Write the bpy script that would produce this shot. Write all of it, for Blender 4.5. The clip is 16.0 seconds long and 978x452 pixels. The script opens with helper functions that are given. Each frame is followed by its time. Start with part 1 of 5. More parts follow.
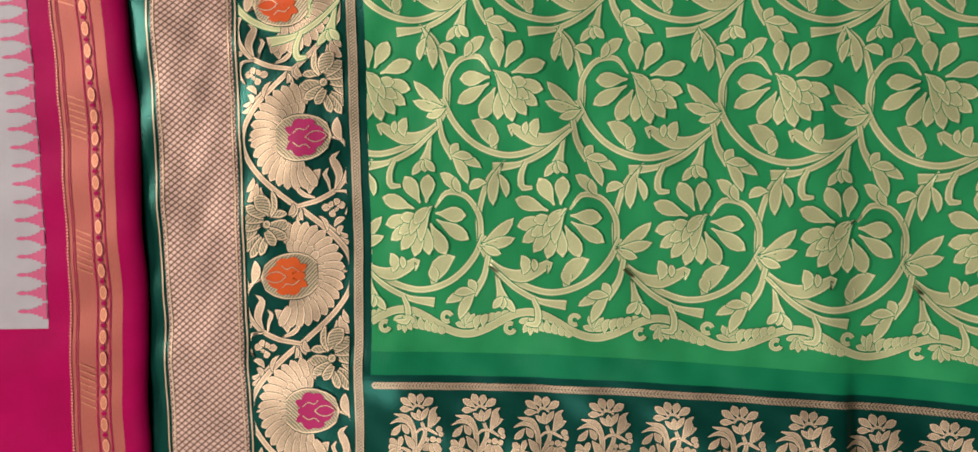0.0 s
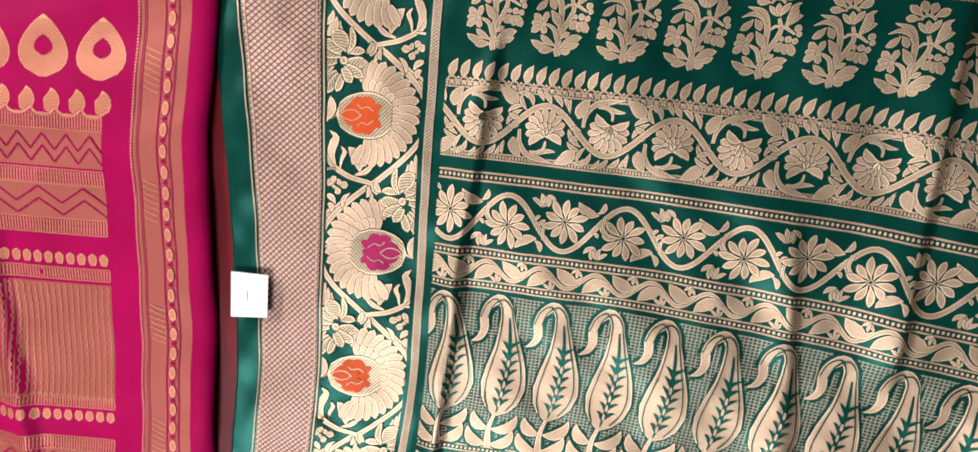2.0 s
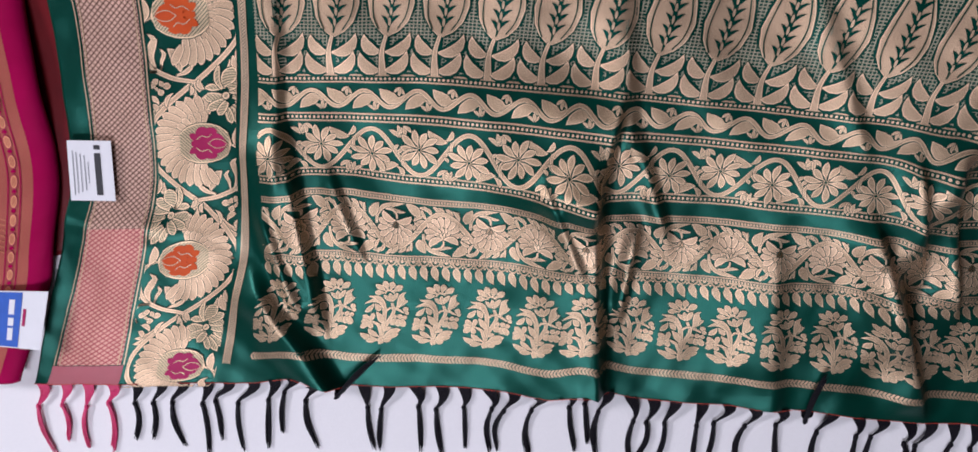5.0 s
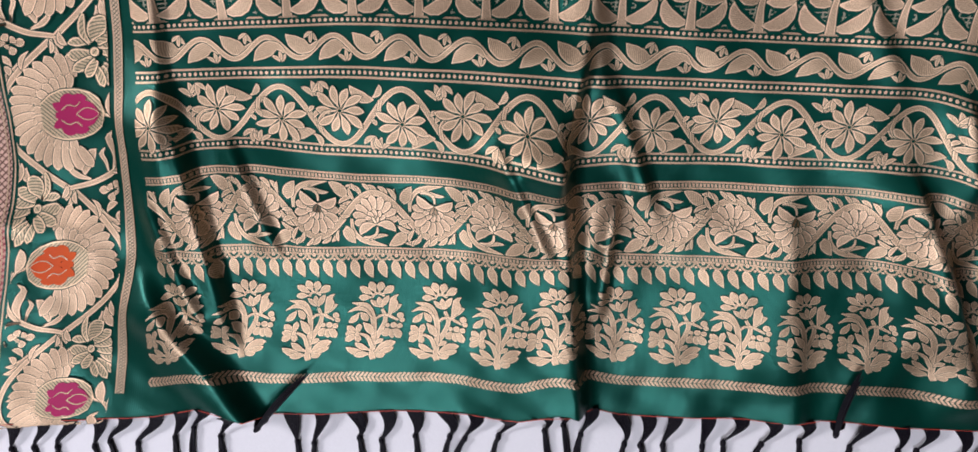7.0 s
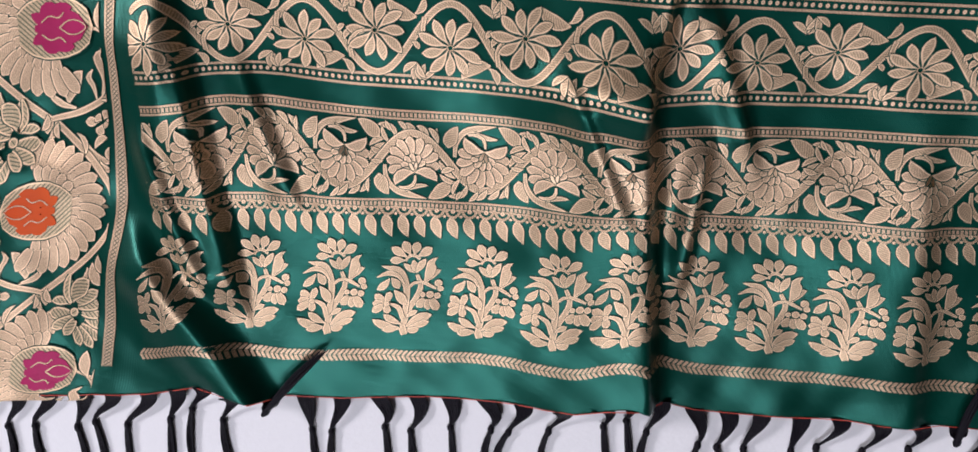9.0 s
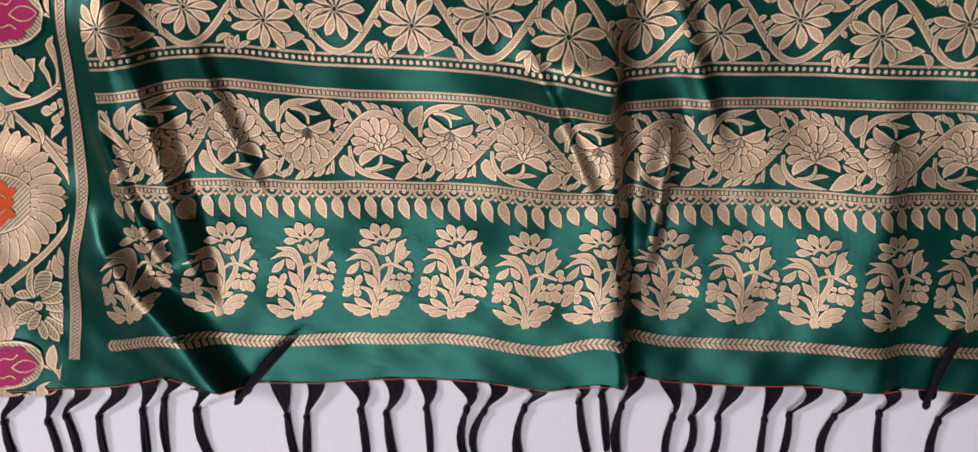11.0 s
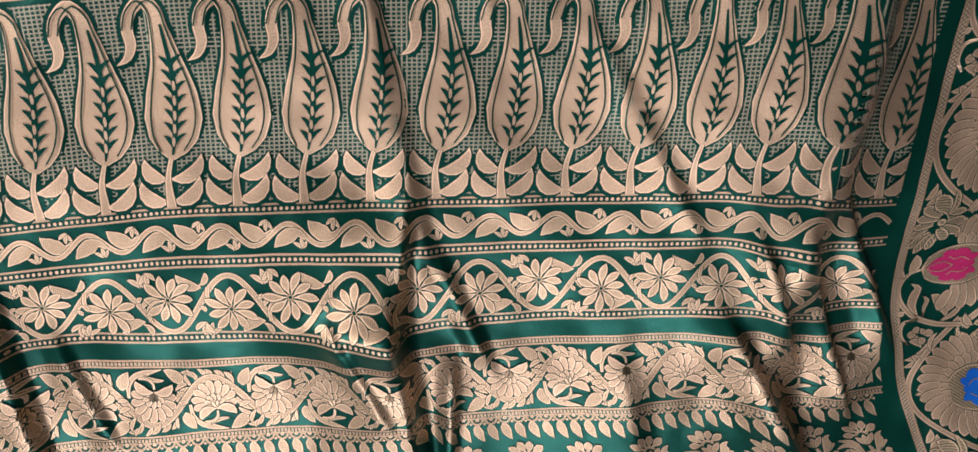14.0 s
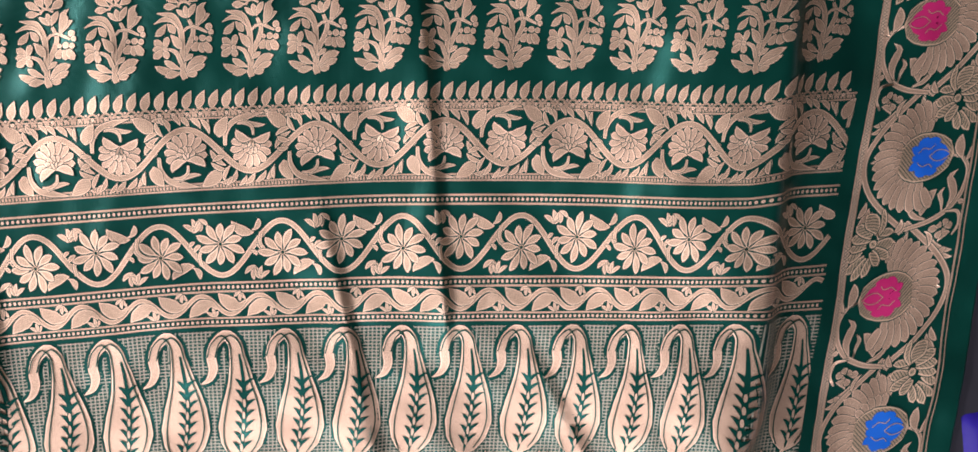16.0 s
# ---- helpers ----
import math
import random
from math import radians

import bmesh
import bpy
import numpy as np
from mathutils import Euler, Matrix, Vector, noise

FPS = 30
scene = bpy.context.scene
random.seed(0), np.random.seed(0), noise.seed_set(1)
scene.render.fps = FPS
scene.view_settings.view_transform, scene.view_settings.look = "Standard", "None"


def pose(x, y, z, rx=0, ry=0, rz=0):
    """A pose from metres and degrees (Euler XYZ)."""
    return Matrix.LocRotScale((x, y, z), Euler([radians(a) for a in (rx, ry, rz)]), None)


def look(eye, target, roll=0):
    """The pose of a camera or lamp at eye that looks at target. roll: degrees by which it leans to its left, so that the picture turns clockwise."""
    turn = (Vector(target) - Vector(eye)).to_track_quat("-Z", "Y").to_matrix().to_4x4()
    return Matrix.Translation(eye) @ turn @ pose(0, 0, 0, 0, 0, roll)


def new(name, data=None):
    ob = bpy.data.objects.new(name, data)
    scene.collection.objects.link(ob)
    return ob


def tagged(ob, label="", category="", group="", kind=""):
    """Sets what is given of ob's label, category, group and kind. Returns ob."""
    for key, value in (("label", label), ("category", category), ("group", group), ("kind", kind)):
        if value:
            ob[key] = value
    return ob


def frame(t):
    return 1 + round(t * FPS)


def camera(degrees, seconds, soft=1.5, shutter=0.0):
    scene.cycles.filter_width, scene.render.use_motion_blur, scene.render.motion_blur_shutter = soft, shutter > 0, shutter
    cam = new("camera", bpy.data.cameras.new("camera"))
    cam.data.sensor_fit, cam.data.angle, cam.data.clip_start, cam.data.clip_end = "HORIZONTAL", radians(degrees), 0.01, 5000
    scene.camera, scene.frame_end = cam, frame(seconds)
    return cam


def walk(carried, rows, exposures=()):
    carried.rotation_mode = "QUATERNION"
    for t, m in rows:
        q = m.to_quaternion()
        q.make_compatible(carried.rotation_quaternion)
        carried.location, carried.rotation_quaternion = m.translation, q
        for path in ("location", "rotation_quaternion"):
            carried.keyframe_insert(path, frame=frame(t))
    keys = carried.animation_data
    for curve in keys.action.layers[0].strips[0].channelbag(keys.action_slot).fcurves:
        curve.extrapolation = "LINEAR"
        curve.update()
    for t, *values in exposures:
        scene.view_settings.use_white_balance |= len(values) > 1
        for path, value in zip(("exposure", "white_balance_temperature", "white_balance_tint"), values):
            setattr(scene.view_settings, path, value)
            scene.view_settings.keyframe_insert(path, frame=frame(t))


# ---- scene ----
LENS = 62.0
cam = camera(LENS, 16.0, soft=1.6)
PATH = [
    (0, 0.0836, -0.1467, 0.7285, -0.87, 7.18, -3.73),
    (0.5, 0.0698, -0.1754, 0.7171, -3.84, 8.29, -3.30),
    (1, 0.0532, -0.2360, 0.7067, -7.16, 9.12, -3.23),
    (1.5, 0.0387, -0.3167, 0.7023, -9.60, 9.07, -1.46),
    (2, 0.0303, -0.3817, 0.7158, -11.44, 9.90, 1.98),
    (2.5, 0.0090, -0.4343, 0.7271, -11.17, 8.99, 3.48),
    (3, 0.0115, -0.4757, 0.7308, -14.00, 7.61, 2.77),
    (3.5, 0.0289, -0.5334, 0.7431, -16.54, 6.62, 3.04),
    (4, 0.0635, -0.5713, 0.7467, -17.80, 3.38, 0.55),
    (4.5, 0.0913, -0.5830, 0.7464, -21.28, 2.40, -1.18),
    (5, 0.1174, -0.6019, 0.7416, -22.45, 3.60, -2.85),
    (5.2, 0.1213, -0.6091, 0.7331, -22.74, 3.68, -2.72),
    (7.3, 0.1408, -0.7256, 0.5898, -19.26, 1.49, -4.75),
    (7.5, 0.1379, -0.7358, 0.5766, -18.84, 0.62, -3.67),
    (8, 0.1263, -0.7533, 0.5493, -18.12, 2.33, -4.77),
    (8.5, 0.1131, -0.7668, 0.5240, -18.55, 3.18, -3.56),
    (8.7, 0.1065, -0.7693, 0.5200, -19.26, 3.85, -3.54),
    (10.8, 0.0967, -0.7738, 0.5158, -21.83, 2.55, -4.46),
    (11, 0.1088, -0.7744, 0.5152, -21.57, 1.76, -4.67),
    (11.5, 0.1458, -0.7782, 0.5140, -20.83, -0.98, -4.86),
    (12, 0.1713, -0.7708, 0.5265, -20.75, -2.64, -5.37),
    (12.5, 0.1896, -0.7304, 0.5504, -19.61, -2.30, -5.55),
    (13, 0.2049, -0.7078, 0.5680, -17.73, -2.52, -6.32),
    (13.5, 0.2190, -0.6852, 0.5900, -15.47, -3.39, -7.21),
    (14, 0.2300, -0.6579, 0.6068, -13.43, -3.32, -8.25),
    (14.5, 0.2381, -0.6226, 0.6310, -10.83, -2.67, -9.05),
    (15, 0.2529, -0.5768, 0.6549, -8.96, -3.20, -8.70),
    (15.5, 0.2644, -0.5353, 0.6873, -6.92, -3.55, -8.85),
    (16, 0.2727, -0.4962, 0.7218, -3.70, -4.18, -7.95),
]
EXPOSURES = [(0.0, 0.2, 6500, 4), (1.0, 0.40, 6400, 5), (2.5, 0.48, 5900, 8), (3.5, 0.32, 5750, 10), (5.0, -0.22, 5800, 14), (8.0, -0.10, 5900, 11), (11.0, -0.30, 6150, 13), (12.5, -0.32, 6500, 9), (14.0, 0.12, 6150, 13), (15.5, 0.5, 6000, 22), (16.0, 0.62, 6000, 23)]

walk(cam, [(t, pose(x, y, z, rx, ry, rz)) for t, x, y, z, rx, ry, rz in PATH],
     exposures=EXPOSURES)

# ---- light ----
world = bpy.data.worlds.new("room_air")
scene.world = world
world.use_nodes = True
world.node_tree.nodes["Background"].inputs[0].default_value = (1.0, 0.95, 0.9, 1)
world.node_tree.nodes["Background"].inputs[1].default_value = 0.004


def area_lamp(name, eye, target, sx, sy, watts, colour):
    data = bpy.data.lights.new(name, "AREA")
    data.shape, data.size, data.size_y, data.energy, data.color = "RECTANGLE", sx, sy, watts, colour
    ob = new(name, data)
    ob.matrix_world = look(eye, target)
    return ob


area_lamp("side_lamp", (-3.3, 1.0, 2.2), (0.15, -0.70, 0.0), 0.9, 0.7, 138.0, (1.0, 0.92, 0.90))
area_lamp("ceiling_lamp", (-0.9, -2.6, 2.95), (0.1, -0.95, 0.0), 1.6, 0.9, 104.0, (1.0, 0.95, 0.97))


# ---- materials ----
def nodes_of(name):
    mat = bpy.data.materials.new(name)
    mat.use_nodes = True
    nt = mat.node_tree
    return mat, nt, nt.nodes["Principled BSDF"]


def setin(bsdf, **kw):
    for key, value in kw.items():
        bsdf.inputs[key.replace("_", " ")].default_value = value


def mix_rgb(nt, fac, a, b, kind="MIX"):
    n = nt.nodes.new("ShaderNodeMix")
    n.data_type, n.blend_type = "RGBA", kind
    for sock, value in ((n.inputs[0], fac), (n.inputs[6], a), (n.inputs[7], b)):
        if isinstance(value, (tuple, float, int)):
            sock.default_value = value
        else:
            nt.links.new(value, sock)
    return n.outputs[2]


def math_node(nt, op, a, b=0.0):
    n = nt.nodes.new("ShaderNodeMath")
    n.operation = op
    for sock, value in ((n.inputs[0], a), (n.inputs[1], b)):
        if isinstance(value, (float, int)):
            sock.default_value = value
        else:
            nt.links.new(value, sock)
    return n.outputs[0]


def ramp(nt, fac, lo, hi, c0=(0, 0, 0, 1), c1=(1, 1, 1, 1)):
    n = nt.nodes.new("ShaderNodeValToRGB")
    n.color_ramp.elements[0].position, n.color_ramp.elements[1].position = lo, hi
    n.color_ramp.elements[0].color, n.color_ramp.elements[1].color = c0, c1
    nt.links.new(fac, n.inputs[0])
    return n.outputs[0]


def weave_uv(nt):
    return nt.nodes.new("ShaderNodeUVMap").outputs[0]


def rotated(nt, vec, angle, scale=(1, 1, 1)):
    n = nt.nodes.new("ShaderNodeMapping")
    n.inputs["Rotation"].default_value = (0, 0, angle)
    n.inputs["Scale"].default_value = scale
    nt.links.new(vec, n.inputs[0])
    return n.outputs[0]


def wave(nt, vec, scale, distort=0.0):
    n = nt.nodes.new("ShaderNodeTexWave")
    n.inputs["Scale"].default_value, n.inputs["Distortion"].default_value = scale, distort
    nt.links.new(vec, n.inputs[0])
    return n.outputs["Fac"]


def noise_tex(nt, vec, scale, detail=3.0, rough=0.55):
    n = nt.nodes.new("ShaderNodeTexNoise")
    n.inputs["Scale"].default_value, n.inputs["Detail"].default_value, n.inputs["Roughness"].default_value = scale, detail, rough
    nt.links.new(vec, n.inputs[0])
    return n.outputs["Fac"]


def bump(nt, bsdf, height, strength, distance):
    n = nt.nodes.new("ShaderNodeBump")
    n.inputs["Strength"].default_value, n.inputs["Distance"].default_value = strength, distance
    nt.links.new(height, n.inputs["Height"])
    nt.links.new(n.outputs[0], bsdf.inputs["Normal"])


def satin(name, colour, dark, rough=0.36, sheen=0.0, spec=0.16, tint=None):
    """Woven silk: fine horizontal threads, slubs and soft tonal drift."""
    mat, nt, b = nodes_of(name)
    uv = weave_uv(nt)
    drift = noise_tex(nt, uv, 14, 4)
    slub = noise_tex(nt, rotated(nt, uv, 0, (40, 900, 1)), 1.0, 2)
    threads = wave(nt, rotated(nt, uv, 0.0, (1, 1, 1)), 420)
    col = mix_rgb(nt, ramp(nt, drift, 0.3, 0.72), (*dark, 1), (*colour, 1))
    col = mix_rgb(nt, math_node(nt, "MULTIPLY", slub, 0.35), col, (*dark, 1))
    nt.links.new(col, b.inputs["Base Color"])
    nt.links.new(math_node(nt, "ADD", math_node(nt, "MULTIPLY", slub, 0.22), rough - 0.1), b.inputs["Roughness"])
    setin(b, Specular_IOR_Level=spec, Sheen_Weight=sheen, Sheen_Roughness=0.4)
    if tint:
        b.inputs["Specular Tint"].default_value = (*tint, 1)
    b.inputs["Sheen Tint"].default_value = (*[min(1.0, c * 3 + 0.05) for c in colour], 1)
    bump(nt, b, math_node(nt, "ADD", math_node(nt, "MULTIPLY", threads, 0.5), slub), 0.25, 0.0004)
    return mat


def zari(name, colour, shade, angle=0.65, pitch=4400.0, hatch=0.66, metal=0.70, rough=0.5, gap=(0.003, 0.045, 0.030), pale=1.0):
    """Metallic brocade: slanting floats inside each shape, a smooth cord along its rim, the ground outside it."""
    mat, nt, b = nodes_of(name)
    uv = weave_uv(nt)
    strand = nt.nodes.new("ShaderNodeUVMap")
    strand.uv_map = "Strand"
    at = nt.nodes.new("ShaderNodeAttribute")
    at.attribute_name = "rim"
    rim = at.outputs["Fac"]
    lines = wave(nt, rotated(nt, strand.outputs[0], angle), pitch / 20.0, 0.0)
    grain = noise_tex(nt, uv, 1100, 2)
    drift = noise_tex(nt, uv, 30, 3)
    col = mix_rgb(nt, ramp(nt, drift, 0.25, 0.8), tuple(c * 0.82 for c in colour) + (1,), (*colour, 1))
    floats = math_node(nt, "MULTIPLY", ramp(nt, lines, 0.05, 0.60, (1, 1, 1, 1), (0, 0, 0, 1)), hatch)
    col = mix_rgb(nt, floats, col, (*shade, 1))
    col = mix_rgb(nt, math_node(nt, "MULTIPLY", ramp(nt, grain, 0.42, 0.72), 0.75), col, (*shade, 1))
    cord = tuple(min(0.95, c * 1.12 * pale) for c in colour)
    col = mix_rgb(nt, ramp(nt, rim, 0.12, 0.35), col, (*cord, 1))
    ground = ramp(nt, rim, 0.58, 0.74)
    col = mix_rgb(nt, ground, col, (*gap, 1))
    nt.links.new(col, b.inputs["Base Color"])
    nt.links.new(math_node(nt, "MULTIPLY", math_node(nt, "SUBTRACT", 1.0, ground), metal), b.inputs["Metallic"])
    setin(b, Roughness=rough, Specular_IOR_Level=0.35)
    relief = math_node(nt, "ADD", math_node(nt, "MULTIPLY", lines, 0.6), grain)
    relief = math_node(nt, "SUBTRACT", relief, math_node(nt, "MULTIPLY", ground, 2.0))
    bump(nt, b, relief, 0.35, 0.0003)
    return mat


def lattice(name, colour, shade, pitch=0.0047):
    """Metallic band crossed by fine diagonal lines that leave small lozenges."""
    mat, nt, b = nodes_of(name)
    uv = weave_uv(nt)
    k = 1.0 / pitch / 3.1416
    one = ramp(nt, wave(nt, rotated(nt, uv, 0.93), k), 0.10, 0.42)
    two = ramp(nt, wave(nt, rotated(nt, uv, -0.93), k), 0.02, 0.22)
    grain = noise_tex(nt, uv, 700, 2)
    drift = noise_tex(nt, uv, 16, 3)
    base = mix_rgb(nt, ramp(nt, drift, 0.3, 0.75), tuple(c * 0.82 for c in colour) + (1,), (*colour, 1))
    col = mix_rgb(nt, math_node(nt, "MULTIPLY", one, two), (*shade, 1), base)
    col = mix_rgb(nt, math_node(nt, "MULTIPLY", grain, 0.25), col, (*shade, 1))
    nt.links.new(col, b.inputs["Base Color"])
    setin(b, Metallic=0.4, Roughness=0.55)
    bump(nt, b, math_node(nt, "MULTIPLY", one, two), 0.4, 0.0003)
    return mat


def plain(name, colour, rough=0.6, var=0.1, scale=60, metal=0.0, spec=0.5):
    mat, nt, b = nodes_of(name)
    tc = nt.nodes.new("ShaderNodeTexCoord").outputs["Object"]
    f = noise_tex(nt, tc, scale, 4)
    nt.links.new(mix_rgb(nt, f, tuple(c * (1 - var) for c in colour) + (1,), tuple(min(1, c * (1 + var)) for c in colour) + (1,)), b.inputs["Base Color"])
    setin(b, Roughness=rough, Metallic=metal, Specular_IOR_Level=spec)
    bump(nt, b, f, 0.15, 0.002)
    return mat


GREEN = satin("green_silk", (0.0022, 0.042, 0.028), (0.0012, 0.024, 0.016), 0.32, spec=0.55, tint=(0.22, 1.0, 0.78))
MIDGREEN = satin("mid_green_silk", (0.012, 0.21, 0.085), (0.006, 0.15, 0.06), 0.34)
LEAFGREEN = satin("leaf_green_silk", (0.034, 0.29, 0.10), (0.020, 0.22, 0.070), 0.32)
GOLD = zari("gold_zari", (0.76, 0.55, 0.36), (0.20, 0.14, 0.08))
GOLDFINE = zari("gold_zari_fine", (0.78, 0.56, 0.37), (0.24, 0.16, 0.10), angle=-0.7, hatch=0.4)
GOLDHATCH = zari("gold_zari_hatched", (0.76, 0.55, 0.35), (0.03, 0.08, 0.05), angle=0.8, pitch=2500, hatch=0.8)
PALEGOLD = zari("pale_gold_zari", (0.68, 0.61, 0.34), (0.34, 0.42, 0.16), angle=0.2, hatch=0.4, metal=0.3, gap=(0.024, 0.22, 0.075))
BAND = lattice("lozenge_zari", (0.75, 0.49, 0.38), (0.13, 0.06, 0.04))
PINKBAND = lattice("pink_lozenge_zari", (0.72, 0.40, 0.31), (0.36, 0.07, 0.08))
ROSE = satin("rose_thread", (0.50, 0.03, 0.15), (0.36, 0.015, 0.09), 0.5)
ORANGE = satin("orange_thread", (0.72, 0.12, 0.02), (0.6, 0.07, 0.01), 0.5)
BLUE = satin("blue_thread", (0.01, 0.14, 0.55), (0.01, 0.08, 0.4), 0.5)
MAGENTA = satin("magenta_silk", (0.42, 0.003, 0.085), (0.30, 0.002, 0.056), 0.5, spec=0.08, tint=(1.0, 0.25, 0.5))
# dark red that paints the shadow beside the magenta saree's edge
GAPSHADE = satin("dark_red_gap_shade", (0.20, 0.008, 0.012), (0.12, 0.004, 0.008), 0.4)
IVORY = satin("ivory_silk", (0.46, 0.42, 0.42), (0.37, 0.32, 0.33), 0.45)
COPPER = zari("copper_zari", (0.40, 0.125, 0.07), (0.36, 0.025, 0.055), angle=0.0, hatch=0.3, metal=0.35, rough=0.55, gap=(0.36, 0.003, 0.07))
COPPERHI = zari("bright_copper_zari", (0.60, 0.27, 0.13), (0.40, 0.04, 0.06), angle=0.5, pitch=2500, hatch=0.4, metal=0.4, rough=0.5, gap=(0.36, 0.003, 0.07))
BLACKTHREAD = plain("black_thread", (0.006, 0.0045, 0.008), 0.5, 0.4, 900, spec=0.12)
PINKTHREAD = plain("pink_thread", (0.62, 0.02, 0.13), 0.5, 0.3, 900)
REDTHREAD = plain("red_thread", (0.55, 0.06, 0.03), 0.6)
SHEET = plain("white_cotton", (0.86, 0.845, 0.86), 0.8, 0.03, 300)
PAPER = plain("white_card", (0.84, 0.84, 0.87), 0.5, 0.03)
INK = plain("black_ink", (0.03, 0.03, 0.035), 0.6)
GREYINK = plain("grey_ink", (0.35, 0.35, 0.38), 0.6)
LABELBLUE = plain("blue_print", (0.03, 0.12, 0.55), 0.4, 0.25, 80)
WALLPAINT = plain("dull_paint", (0.11, 0.098, 0.094), 0.8, 0.05, 4)
DARKCLOTH = plain("black_cloth", (0.012, 0.012, 0.016), 0.8, 0.3)
VIOLET = satin("violet_silk", (0.035, 0.02, 0.30), (0.02, 0.012, 0.18), 0.4)

# ---- the drape of the green saree ----
# lateral knots: 0 edge, 1-2 lozenge band, 3 border line, 4 body start, 5 body end, 6-7 far border, 8 far edge
VK = np.array([0.20, 0.07, -0.16, -0.36, -0.535, -0.70, -0.81, -0.87, -0.94, -1.02, -1.12])
XK = np.array([
    [-0.345, -0.345, -0.349, -0.354, -0.342, -0.340, -0.352, -0.362, -0.394, -0.432, -0.476],
    [-0.322, -0.323, -0.326, -0.330, -0.318, -0.317, -0.330, -0.340, -0.372, -0.412, -0.462],
    [-0.230, -0.235, -0.241, -0.246, -0.248, -0.254, -0.265, -0.275, -0.302, -0.335, -0.376],
    [-0.114, -0.118, -0.126, -0.138, -0.147, -0.154, -0.171, -0.178, -0.190, -0.217, -0.254],
])
VR = np.array([0.20, -0.15, -0.395, -0.475, -0.585, -0.68, -0.72, -0.80, -0.865, -0.95, -1.00, -1.10])
XR = np.array([0.800, 0.750, 0.687, 0.661, 0.629, 0.601, 0.588, 0.566, 0.556, 0.561, 0.576, 0.602])
COLS = np.array([0.0, 0.24, 0.45, 0.65, 0.86, 1.0])
ROWV = np.array([0.20, -0.030, -0.245, -0.303, -0.490, -0.596, -0.757, -0.866, -1.004, -1.096])
ROWY = np.array([
    [0.220, 0.200, 0.182, 0.168, 0.154, 0.144],
    [-0.010, -0.030, -0.048, -0.062, -0.076, -0.086],
    [-0.231, -0.245, -0.268, -0.286, -0.302, -0.314],
    [-0.290, -0.303, -0.319, -0.335, -0.351, -0.363],
    [-0.478, -0.490, -0.504, -0.524, -0.544, -0.556],
    [-0.587, -0.596, -0.615, -0.636, -0.654, -0.667],
    [-0.750, -0.757, -0.775, -0.796, -0.821, -0.838],
    [-0.853, -0.866, -0.880, -0.896, -0.918, -0.922],
    [-0.994, -1.004, -1.019, -1.034, -1.050, -1.060],
    [-1.090, -1.096, -1.107, -1.123, -1.142, -1.152],
])
VF = np.linspace(0.24, -1.18, 461)
AF = np.linspace(-0.6, 1.3, 191)


def softened(y, n):
    k = np.hanning(2 * n + 1)
    k /= k.sum()
    return np.convolve(np.pad(y, n, mode="reflect", reflect_type="odd"), k, mode="valid")


def curve(vk, xk):
    return softened(np.interp(-VF, -vk, xk), 14)


KNOT = [curve(VK, row) for row in XK]
GAP = softened(np.interp(-VF, [-0.2, 0.70, 0.82, 0.94, 1.02, 1.2], [0.008, 0.008, 0.012, 0.019, 0.022, 0.022]), 14)
KNOT.append(KNOT[3] + GAP)
far = curve(VR, XR)
KNOT += [far - 0.013, far, far + 0.117, far + 0.141]
KNOT = np.array(KNOT)
cells = np.array([softened(np.interp(-VF, -ROWV, ROWY[:, c]), 10) for c in range(6)])
YF = np.array([softened(np.interp(AF, COLS, cells[:, i]), 7) for i in range(len(VF))])
YF[:, AF < -0.05] = YF[:, AF < -0.05] * 0.5 + 0.5 * YF[:, [int(np.argmin(abs(AF)))]]
# the left border stays level, the far border goes on falling


def bilinear(table, a, v, a0, da):
    fa = np.clip((a - a0) / da, 0, table.shape[1] - 1.001)
    fv = np.clip((VF[0] - v) / (VF[0] - VF[1]), 0, table.shape[0] - 1.001)
    ia, iv = fa.astype(int), fv.astype(int)
    ra, rv = fa - ia, fv - iv
    return (table[iv, ia] * (1 - ra) + table[iv, ia + 1] * ra) * (1 - rv) + (table[iv + 1, ia] * (1 - ra) + table[iv + 1, ia + 1] * ra) * rv


def ridge(x, y, p, q, amp, left, right, fade=0.05):
    """A fold from p to q: gentle or steep to either side, fading out past its ends."""
    px, py, qx, qy = *p, *q
    length = math.hypot(qx - px, qy - py)
    tx, ty = (qx - px) / length, (qy - py) / length
    along = (x - px) * tx + (y - py) * ty
    side = (x - px) * -ty + (y - py) * tx
    if -ty < 0:
        side = -side
    width = np.where(side < 0, left, right)
    past = np.maximum(0, np.maximum(-along, along - length))
    return amp * np.exp(-np.abs(side / width) ** 2.0) * np.exp(-((past / fade) ** 2))


